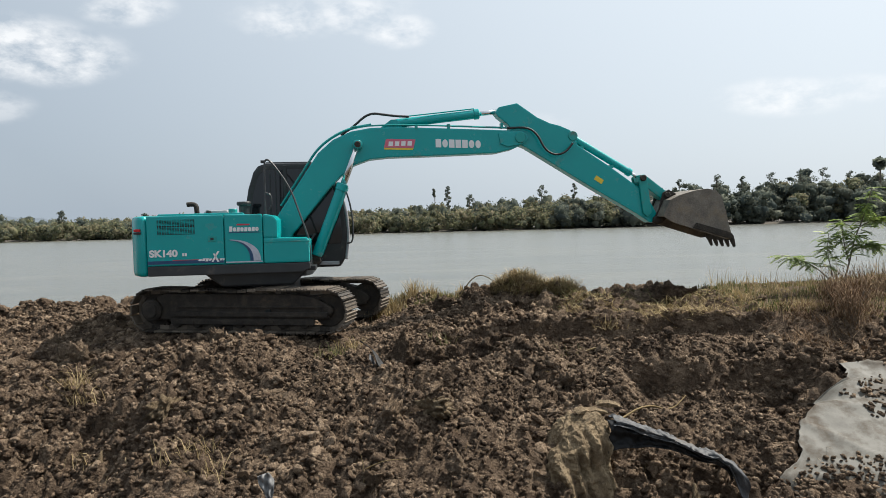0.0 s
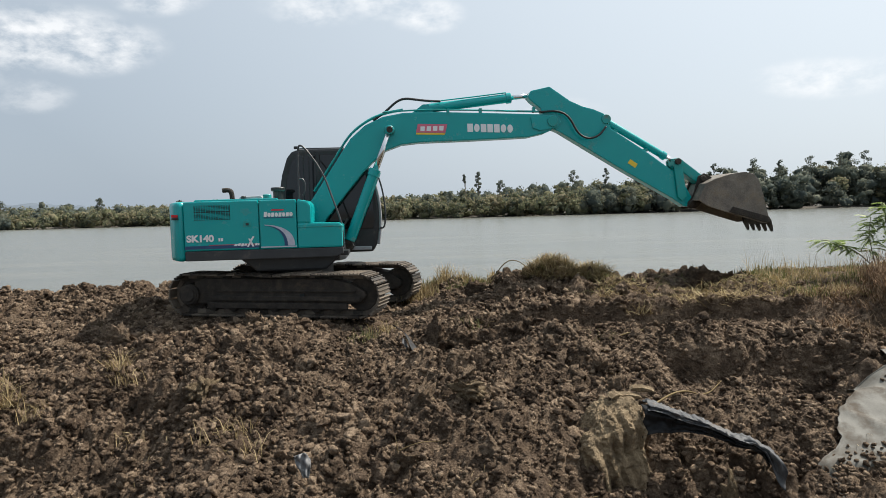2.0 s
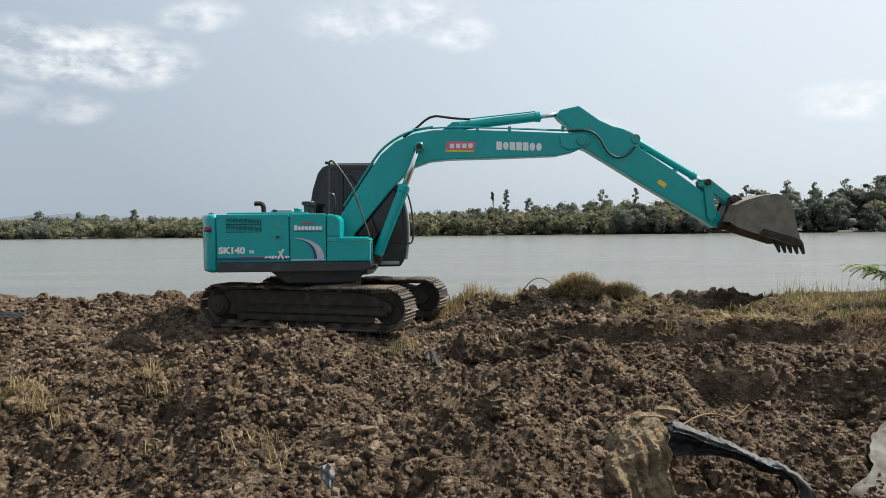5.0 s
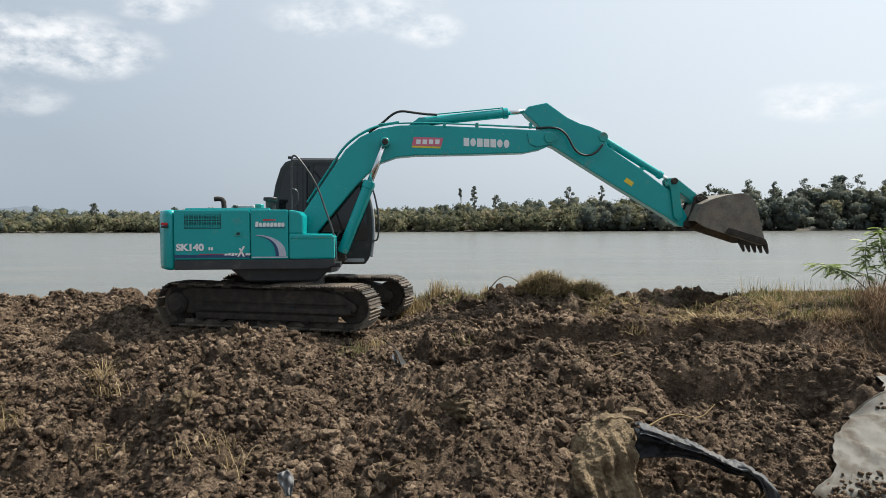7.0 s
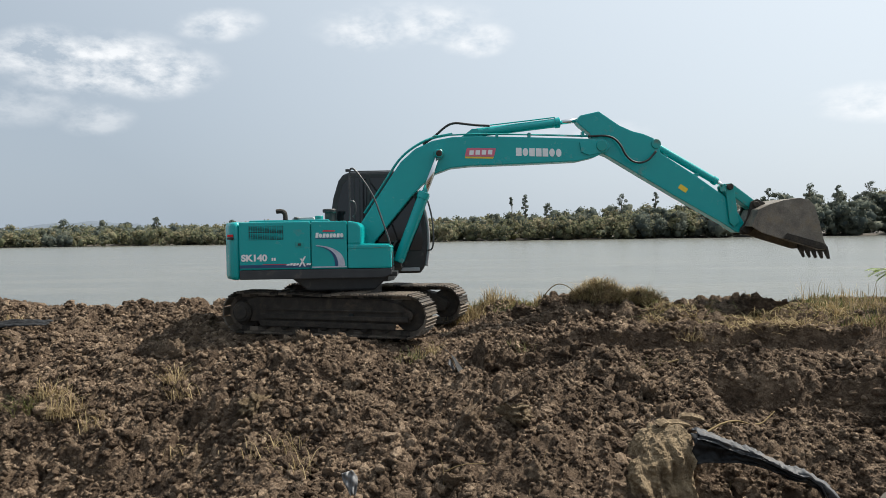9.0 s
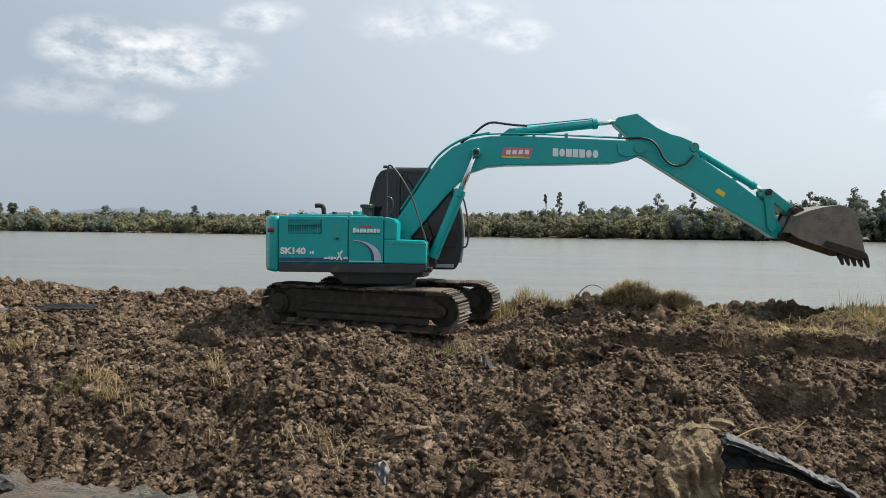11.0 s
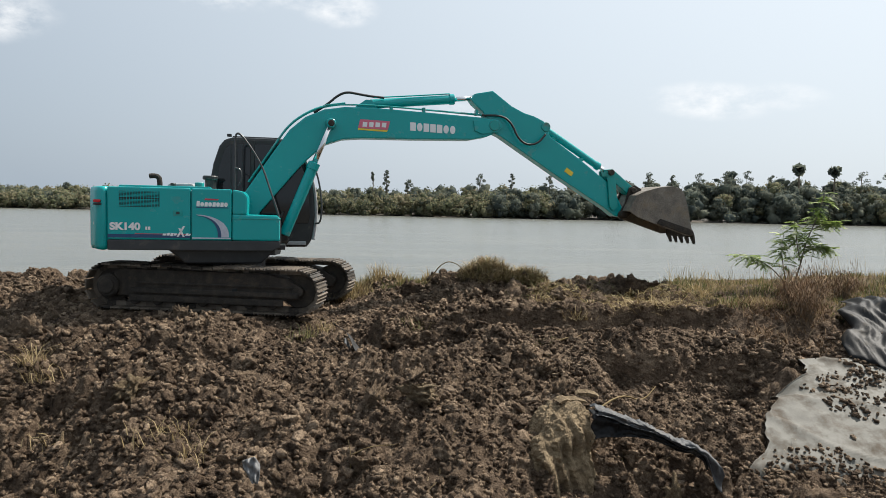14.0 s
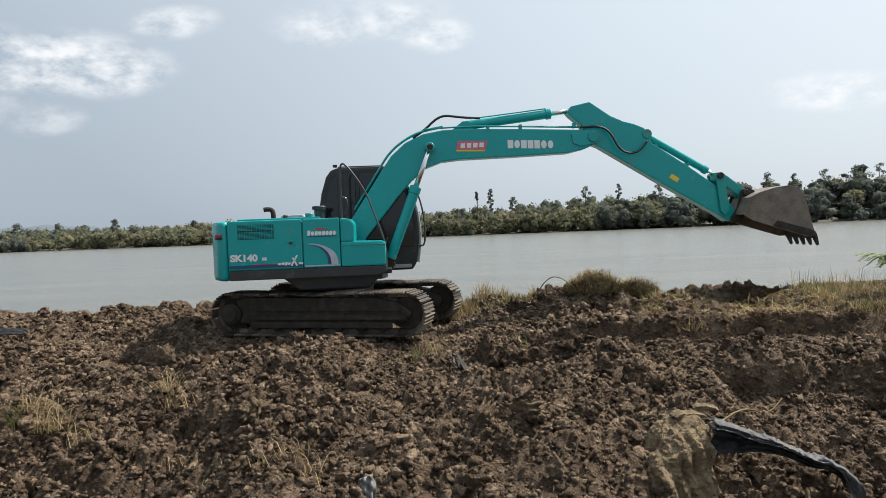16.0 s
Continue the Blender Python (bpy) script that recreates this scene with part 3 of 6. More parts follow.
    # badge: plain bars
    for i in range(8):
        x = -0.37 + 0.057 * i
        h = 0.085 if i in (0, 3) else 0.068
        pts = [(x, 1.585), (x + 0.046, 1.585), (x + 0.052, 1.585 + h), (x + 0.008, 1.585 + h)]
        if i % 2:
            pts = [(x + 0.026 + 0.027 * math.cos(k), 1.619 + 0.036 * math.sin(k)) for k in np.linspace(0, 2 * math.pi, 12, endpoint=False)]
        hpart("badge_bar", prism(pts, -1.2355, -1.228, 0.0), white_decal, front)
    hpart("badge_line", box(-0.37, 0.09, -1.2347, -1.228, 1.562, 1.576, 0.0), blue_decal, front)
    hpart("badge_top", prism([(-0.26, 1.685), (-0.06, 1.685), (-0.05, 1.705), (-0.24, 1.712)], -1.2355, -1.228, 0.0), red_decal, front)
    # slanted script drawn as strokes
    for x, w, z0, z1 in ((-0.86, 0.05, 1.12, 1.15), (-0.80, 0.04, 1.12, 1.16), (-0.75, 0.04, 1.11, 1.16), (-0.70, 0.04, 1.12, 1.155), (-0.53, 0.035, 1.12, 1.155), (-0.49, 0.03, 1.12, 1.15)):
        hpart("script_bar", prism([(x, z0), (x + w, z0), (x + w + 0.015, z1), (x + 0.015, z1)], -1.237, -1.228, 0.0), white_decal, rear)
    for p in ([(-0.655, 1.10), (-0.625, 1.10), (-0.53, 1.27), (-0.56, 1.27)], [(-0.565, 1.10), (-0.535, 1.10), (-0.60, 1.235), (-0.63, 1.235)]):
        hpart("script_bar", prism(p, -1.238, -1.228, 0.0), white_decal, rear)
    text("SK140", 0.150, (-1.575, -1.2365, 1.205), white_decal, rear)
    hpart("small_bar", box(-1.10, -1.075, -1.2365, -1.228, 1.205, 1.255, 0.0), white_decal, rear)
    hpart("small_bar", box(-1.065, -1.03, -1.2365, -1.228, 1.205, 1.255, 0.0), white_decal, rear)
    # step cover and tool box
    hpart("step_cover", prism([(0.145, 1.46), (0.395, 1.46), (0.395, 1.76), (0.33, 1.835), (0.145, 1.865)], -1.215, -0.55, 0.035), teal)
    hpart("cover_label", box(0.27, 0.385, -1.0, -0.9, 1.70, 1.76, 0.004), black_paint)
    toolbox = hpart("tool_box", prism([(0.145, 1.05), (0.945, 1.05), (0.945, 1.42), (0.90, 1.455), (0.145, 1.47)], -1.22, -0.52, 0.04), teal)
    hpart("lid_edge", box(0.15, 0.95, -1.228, -0.53, 1.395, 1.41, 0.004), teal_worn, toolbox)
    hpart("front_step", box(0.90, 1.04, -1.1, -0.6, 0.90, 0.98, 0.012), black_paint)
    # top of the hood
    hpart("hood_plate", box(-1.50, -0.98, -0.85, 0.5, 1.85, 1.895, 0.02), black_paint)
    hpart("hood_plate", prism([(-0.93, 1.86), (-0.88, 1.95), (-0.52, 1.96), (-0.46, 1.86)], -0.5, 0.5, 0.03), grey_plate, None, "dull grey engine cover")
    hpart("hood_rim", prism([(-1.55, 1.86), (-1.52, 1.90), (-0.2, 1.90), (-0.17, 1.86)], -0.95, -0.88, 0.01), teal)
    hpart("exhaust_pipe", tube([(-1.04, -0.35, 1.84), (-1.04, -0.35, 1.99), (-1.06, -0.35, 2.06), (-1.13, -0.35, 2.075), (-1.20, -0.35, 2.065)], 0.042, 12), muddy_steel, None, "bent grey exhaust pipe")
    hpart("filler_cap", rod((-0.80, -0.6, 1.85), (-0.80, -0.6, 1.955), 0.04, 16, bevel=0.008), black_paint)
    hpart("filler_cap", rod((-0.38, -0.75, 1.85), (-0.38, -0.75, 1.97), 0.07, 16, bevel=0.01), teal_worn)
    ac = hpart("air_cleaner", rod((-0.26, -0.35, 1.85), (-0.26, -0.35, 2.06), 0.085, 20, bevel=0.01), black_paint)
    hpart("air_cleaner_cap", rod((-0.26, -0.35, 2.03), (-0.26, -0.35, 2.10), 0.12, 20, bevel=0.015), black_paint, ac)
    # hand rail
    rail = hpart("hand_rail", tube([(0.16, -0.92, 1.82), (0.16, -0.92, 2.62), (0.18, -0.92, 2.80), (0.30, -0.92, 2.74), (0.62, -0.95, 2.30), (0.78, -1.0, 1.85), (0.95, -1.05, 1.40), (0.95, -1.05, 1.0)], 0.018, 8), pipe_grey, None, "bent steel hand rail", True)
    hpart("rail_loop", tube([(0.16, -0.92, 2.22), (0.27, -0.92, 2.2), (0.28, -0.92, 2.02), (0.22, -0.92, 1.93)], 0.014, 8), pipe_grey, rail)


def text(words, size, at, material, parent):
    cu = bpy.data.curves.new("lettering", "FONT")
    cu.body, cu.size, cu.extrude, cu.offset = words, size, 0.002, 0.007
    tmp = bpy.data.objects.new("lettering", cu)
    scene.collection.objects.link(tmp)
    me = bpy.data.meshes.new_from_object(tmp.evaluated_get(bpy.context.evaluated_depsgraph_get()))
    bpy.data.objects.remove(tmp)
    me.transform(Matrix.Translation((at[0], at[1], at[2] - BASE)) @ Matrix.Rotation(math.pi / 2, 4, "X") @ Matrix.Diagonal((1.12, 1, 1, 1)))
    me.materials.append(material)
    ob = new("lettering", me)
    ob.parent = parent
    return tagged(ob, "white lettering")


def build_cab():
    side = [(-0.28, 0.86), (-0.29, 1.95), (-0.22, 2.35), (-0.12, 2.66), (-0.03, 2.78), (0.12, 2.83), (1.10, 2.83), (1.26, 2.76), (1.54, 2.10), (1.60, 1.45), (1.52, 0.98), (1.44, 0.86)]
    cab = xpart("cab", prism(side, 0.32, 1.20, 0.05), black_paint, None, "black operator cab with tinted windows")
    pane = [(-0.18, 1.75), (-0.12, 2.28), (-0.03, 2.58), (0.08, 2.70), (0.42, 2.71), (0.42, 1.75)]
    xpart("side_window", prism(pane, 0.305, 0.325, 0.004), cab_glass, cab)
    xpart("side_window", prism([(0.50, 1.30), (0.50, 2.71), (1.08, 2.71), (1.20, 2.65), (1.44, 2.08), (1.49, 1.45), (1.46, 1.30)], 0.305, 0.325, 0.004), cab_glass, cab)
    xpart("window_pillar", box(0.425, 0.495, 0.30, 0.33, 1.0, 2.78, 0.006), black_paint, cab)
    for x in (0.08, 0.18, 0.28):
        xpart("window_bar", box(x, x + 0.02, 0.295, 0.308, 1.76, 2.70, 0.004), black_paint, cab)
    fr = bmesh.new()
    pts = [(1.285, 2.72), (1.555, 2.10), (1.612, 1.47), (1.56, 1.12)]
    rows = [[fr.verts.new((x, y, z)) for y in (0.40, 0.62, 0.9, 1.12)] for x, z in pts]
    for a, b in zip(rows, rows[1:]):
        for i in range(3):
            fr.faces.new((a[i], a[i + 1], b[i + 1], b[i]))
    bmesh.ops.solidify(fr, geom=fr.faces[:], thickness=0.012)
    xpart("windscreen", fr, cab_glass, cab)
    xpart("front_pillar", tube([(1.25, 0.345, 2.78), (1.555, 0.345, 2.10), (1.615, 0.345, 1.45), (1.55, 0.345, 1.0)], 0.03, 8), grey_plate, cab, "grey windscreen pillar", True)
    xpart("roof_hatch", box(0.1, 0.95, 0.45, 1.08, 2.82, 2.86, 0.02), black_paint, cab)
    xpart("step_plate", box(1.0, 1.42, 0.28, 0.34, 0.90, 0.97, 0.01), grey_plate, cab, "pale label strip")
    xpart("mirror_rail", tube([(1.50, 0.30, 2.45), (1.62, 0.25, 2.2), (1.70, 0.24, 1.75), (1.69, 0.24, 1.32), (1.58, 0.27, 1.30)], 0.017, 8), pipe_grey, cab, "", True)
    lamp = xpart("work_lamp", box(0.0, 0.08, 0.5, 0.6, 2.85, 2.90, 0.01), black_paint, cab)


def plate_ring(x, z, r, y0, y1, bm=None):
    return rod((x, y0, z), (x, y1, z), r, 24, bm, bevel=0.008)


def turned(x, z, degrees):
    """A turn that lifts what lies ahead of the pin at x, z."""
    return Matrix.Translation((x, 0, z)) @ Matrix.Rotation(-radians(degrees), 4, "Y") @ Matrix.Translation((-x, 0, -z))


def build_front():
    W = 0.17
    SHIFT[0] = turned(0.35, 1.3, 0.6)
    outline = [(0.20, 1.25), (0.22, 1.50), (0.36, 1.84), (0.89, 2.61), (1.13, 2.95), (1.40, 3.18), (1.73, 3.325), (2.10, 3.385), (2.60, 3.39), (3.6, 3.345), (4.68, 3.29), (4.95, 3.26), (5.00, 3.14),
               (4.93, 3.03), (4.72, 2.94), (4.40, 2.875), (3.30, 2.85), (2.40, 2.84), (2.05, 2.81), (1.76, 2.71), (1.50, 2.50), (1.29, 2.29), (0.62, 1.50), (0.48, 1.22), (0.34, 1.14)]
    boom = xpart("boom", prism(outline, -W, W, 0.022), teal)
    for w in (-W - 0.006, W + 0.006):
        xpart("boom_boss", plate_ring(1.84, 3.07, 0.10, w - 0.03, w + 0.03), teal_worn, boom)
    xpart("boom_pin", plate_ring(1.84, 3.07, 0.055, -0.36, 0.36), muddy_steel, boom)
    # boom cylinders, one each side
    for s in (-1, 1):
        y = 0.29 * s
        a, b = Vector((1.00, y, 1.02)), Vector((1.84, y, 3.07))
        cyl = xpart("boom_cylinder", rod(a + (b - a) * 0.04, a + (b - a) * 0.62, 0.092, 20, bevel=0.012), teal)
        xpart("cylinder_head", rod(a + (b - a) * 0.60, a + (b - a) * 0.66, 0.105, 20, bevel=0.01), teal, cyl)
        xpart("piston_rod", rod(a + (b - a) * 0.64, a + (b - a) * 0.97, 0.048, 16), chrome, cyl, "bright chrome rod", True)
        xpart("rod_eye", plate_ring(b.x, b.z, 0.08, y - 0.05, y + 0.05), teal, cyl)
        xpart("cylinder_foot", plate_ring(a.x, a.z, 0.10, y - 0.06, y + 0.06), muddy_steel, cyl)
        xpart("cylinder_line", tube([a + Vector((0.06, -0.05 * s, 0.1)), a + (b - a) * 0.3 + Vector((0.10, 0, 0)), a + (b - a) * 0.58 + Vector((0.09, 0, 0))], 0.013, 6), teal, cyl)
    bracket = xpart("boom_foot_bracket", prism([(0.0, 0.9), (0.05, 1.3), (0.28, 1.42), (0.5, 1.3), (1.0, 1.15), (1.12, 1.0), (1.05, 0.9)], -0.24, -0.20, 0.01), black_paint)
    xpart("boom_foot_bracket", prism([(0.0, 0.9), (0.05, 1.3), (0.28, 1.42), (0.5, 1.3), (1.0, 1.15), (1.12, 1.0), (1.05, 0.9)], 0.20, 0.24, 0.01), black_paint)
    # arm cylinder on top of the boom
    a, b = Vector((2.52, 0, 3.47)), Vector((4.45, 0, 3.66))
    xpart("cylinder_bracket", prism([(2.25, 3.38), (2.47, 3.54), (2.58, 3.54), (2.68, 3.38)], -0.09, 0.09, 0.012), teal, boom)
    cyl = xpart("arm_cylinder", rod(a + (b - a) * 0.02, a + (b - a) * 0.80, 0.085, 20, bevel=0.012), teal)
    xpart("cylinder_head", rod(a + (b - a) * 0.78, a + (b - a) * 0.83, 0.10, 20, bevel=0.01), teal, cyl)
    xpart("piston_rod", rod(a + (b - a) * 0.82, b, 0.045, 16), chrome, cyl, "bright chrome rod", True)
    xpart("cylinder_line", tube([a + Vector((0.1, -0.09, 0.11)), a + (b - a) * 0.4 + Vector((0, -0.05, 0.10)), a + (b - a) * 0.78 + Vector((0, -0.04, 0.10))], 0.012, 6), teal, cyl)
    # hydraulic lines along the boom
    hose = xpart("hose", tube([(1.55, -0.08, 3.27), (1.78, -0.08, 3.42), (1.98, -0.08, 3.60), (2.14, -0.08, 3.66), (2.34, -0.08, 3.63), (2.56, -0.08, 3.60), (2.80, -0.08, 3.585)], 0.022, 8), rubber, boom, "black rubber hose", True)
    for dy, dz in ((-0.12, 0.0), (-0.05, 0.015), (0.06, 0.01)):
        xpart("pipe", tube([(0.42, dy, 2.02), (0.86, dy, 2.66 + dz), (1.10, dy, 3.02 + dz), (1.40, dy, 3.25 + dz), (1.72, dy, 3.39 + dz), (2.1, dy, 3.45 + dz)], 0.016, 6), teal_worn, boom)
    xpart("pipe", tube([(1.75, -0.14, 3.41), (2.6, -0.14, 3.44), (3.6, -0.14, 3.39), (4.62, -0.14, 3.335)], 0.014, 6), teal_worn, boom)
    xpart("pipe", tube([(2.75, -0.10, 3.43), (3.6, -0.10, 3.40), (4.62, -0.10, 3.35)], 0.014, 6), teal_worn, boom)
    for x in (2.9, 3.5, 4.5):
        xpart("pipe_clamp", box(x, x + 0.05, -0.17, -0.06, 3.33, 3.43, 0.006), teal_worn, boom)
    xpart("hose", tube([(4.62, -0.17, 3.33), (5.0, -0.20, 3.34), (5.18, -0.24, 3.20), (5.30, -0.26, 2.92), (5.48, -0.26, 2.80), (5.70, -0.25, 2.84), (5.86, -0.22, 3.02)], 0.020, 8), rubber, boom, "black rubber hose", True)
    xpart("hose", tube([(0.95, -0.36, 1.05), (0.90, -0.34, 1.3), (1.02, -0.3, 1.5)], 0.02, 8), rubber, boom, "black rubber hose")
    # decals on the boom: plain blocks
    for i in range(7):
        x = 3.27 + 0.1235 * i
        z = 3.005 - 0.006 * i
        pts = [(x, z), (x + 0.103, z - 0.005), (x + 0.103, z + 0.145), (x, z + 0.15)]
        if i in (1, 5, 6):
            pts = [(x + 0.0515 + 0.0515 * math.cos(k), z + 0.073 + 0.075 * math.sin(k)) for k in np.linspace(0, 2 * math.pi, 16, endpoint=False)]
        xpart("logo_block", prism(pts, -W - 0.004, -W + 0.001, 0.0), white_decal, boom, "plain white logo block")
    plate = xpart("sticker", prism([(2.32, 3.02), (2.86, 3.00), (2.90, 3.155), (2.36, 3.175)], -W - 0.004, -W + 0.001, 0.0), pink_decal, boom, "rose-red sticker with pale writing")
    xpart("sticker_edge", prism([(2.32, 2.985), (2.84, 2.965), (2.86, 2.995), (2.325, 3.015)], -W - 0.004, -W + 0.001, 0.0), yellow_decal, boom)
    for i in range(4):
        x = 2.40 + 0.115 * i
        xpart("writing_bar", prism([(x, 3.045), (x + 0.08, 3.042), (x + 0.09, 3.125), (x + 0.01, 3.128)], -W - 0.006, -W + 0.001, 0.0), white_decal, plate)
    # arm
    SHIFT[0] = turned(0.35, 1.3, 0.6) @ turned(4.86, 3.15, 1.5)
    armline = [(4.42, 3.64), (4.50, 3.74), (4.85, 3.80), (5.22, 3.52), (5.46, 3.40), (5.66, 3.34), (5.85, 3.25), (5.93, 3.10), (5.98, 2.96), (6.60, 2.52), (7.24, 2.02), (7.42, 1.70), (7.52, 1.50), (7.47, 1.40), (7.33, 1.41),
               (7.10, 1.58), (6.2, 2.15), (5.40, 2.68), (4.98, 2.96), (4.76, 3.06), (4.73, 3.24), (4.66, 3.40), (4.48, 3.56)]
    arm = xpart("arm", prism(armline, -0.14, 0.14, 0.02), teal)
    cheek = bmesh.new()
    plate_ring(4.86, 3.15, 0.10, -0.22, 0.22, cheek)
    xpart("arm_pin", cheek, teal_worn, boom)
    xpart("boom_tip_plate", prism([(4.45, 3.24), (4.88, 3.27), (4.98, 3.22), (5.02, 3.12), (4.92, 3.03), (4.62, 2.99), (4.48, 3.05)], -0.195, -0.165, 0.008), teal, boom)
    xpart("arm_lug", plate_ring(5.89, 3.14, 0.09, -0.16, 0.16), teal_worn, arm)
    xpart("warning_sticker", prism([(6.26, 2.30), (6.40, 2.20), (6.455, 2.27), (6.315, 2.37)], -0.145, -0.139, 0.0), yellow_decal, arm, "yellow warning sticker")
    for x, z in ((6.05, 2.93), (6.62, 2.53)):
        xpart("grease_block", box(x, x + 0.08, -0.05, 0.05, z - 0.03, z + 0.03, 0.01), teal_worn, arm)
    # bucket cylinder and links
    a, b = Vector((5.90, 0, 3.13)), Vector((7.22, 0, 2.27))
    cyl = xpart("bucket_cylinder", rod(a, a + (b - a) * 0.83, 0.068, 20, bevel=0.012), teal)
    xpart("cylinder_head", rod(a + (b - a) * 0.81, a + (b - a) * 0.87, 0.08, 20, bevel=0.01), teal, cyl)
    xpart("piston_rod", rod(a + (b - a) * 0.85, b, 0.036, 16), chrome, cyl, "bright chrome rod", True)
    for s in (-1, 1):
        y = 0.17 * s
        xpart("idler_link", prism([(7.13, 2.30), (7.29, 2.30), (7.36, 1.60), (7.27, 1.52), (7.19, 1.60)], y - 0.02, y + 0.02, 0.01), teal_worn)
    xpart("bucket_link", prism([(7.14, 2.33), (7.28, 2.34), (7.74, 1.96), (7.72, 1.84), (7.62, 1.83), (7.16, 2.20)], -0.13, 0.13, 0.02), teal_worn)
    xpart("link_pin", plate_ring(7.21, 2.27, 0.06, -0.24, 0.24), muddy_steel)
    build_bucket()
    SHIFT[0] = Matrix.Identity(4)


def build_bucket():
    # hinge, back, heel, lip; open side faces down and back
    back = [(7.45, 1.52), (7.60, 1.82), (7.80, 1.90), (8.10, 1.97), (8.36, 1.99), (8.52, 1.95), (8.62, 1.84), (8.70, 1.55), (8.76, 1.25), (8.82, 1.02)]
    half = 0.46
    t = 0.03
    shell = bmesh.new()
    rows = [[shell.verts.new((x, y, z)) for y in (-half, -half / 2, 0, half / 2, half)] for x, z in back]
    for a, b in zip(rows, rows[1:]):
        for i in range(4):
            shell.faces.new((a[i], a[i + 1], b[i + 1], b[i]))
    bmesh.ops.recalc_face_normals(shell, faces=shell.faces[:])
    bmesh.ops.solidify(shell, geom=shell.faces[:], thickness=t)
    bucket = xpart("bucket", shell, bucket_steel, None, "worn muddy steel digging bucket")
    for s in (-1, 1):
        y = half * s
        xpart("side_plate", prism(back + [(8.66, 1.02), (8.10, 1.22), (7.62, 1.40)], min(y, y + 0.03 * s), max(y, y + 0.03 * s), 0.008), bucket_steel, bucket)
        xpart("side_cutter", prism([(8.02, 1.27), (8.66, 1.04), (8.80, 1.02), (8.76, 1.14), (8.1, 1.36)], min(y + 0.03 * s, y + 0.055 * s), max(y + 0.03 * s, y + 0.055 * s), 0.008), muddy_steel, bucket)
    for y in (-0.20, 0.16):
        xpart("ear", prism([(7.36, 1.42), (7.42, 1.36), (7.55, 1.38), (7.80, 1.62), (7.86, 1.94), (7.72, 2.02), (7.60, 1.97), (7.50, 1.66)], y, y + 0.04, 0.012), muddy_steel, bucket)
    xpart("bucket_pin", plate_ring(7.45, 1.46, 0.065, -0.26, 0.26), muddy_steel, bucket)
    xpart("bucket_pin", plate_ring(7.68, 1.92, 0.055, -0.24, 0.24), muddy_steel, bucket)
    xpart("lip", prism([(8.76, 1.12), (8.81, 1.12), (8.845, 0.98), (8.80, 0.98)], -half - 0.03, half + 0.03, 0.006), muddy_steel, bucket)
    for i in range(5):
        y = -0.43 + 0.215 * i
        xpart("tooth", prism([(8.77, 1.06), (8.85, 1.08), (8.875, 0.96), (8.885, 0.86), (8.865, 0.84), (8.81, 0.95)], y - 0.035, y + 0.035, 0.008), muddy_steel, bucket, "blunt steel tooth")


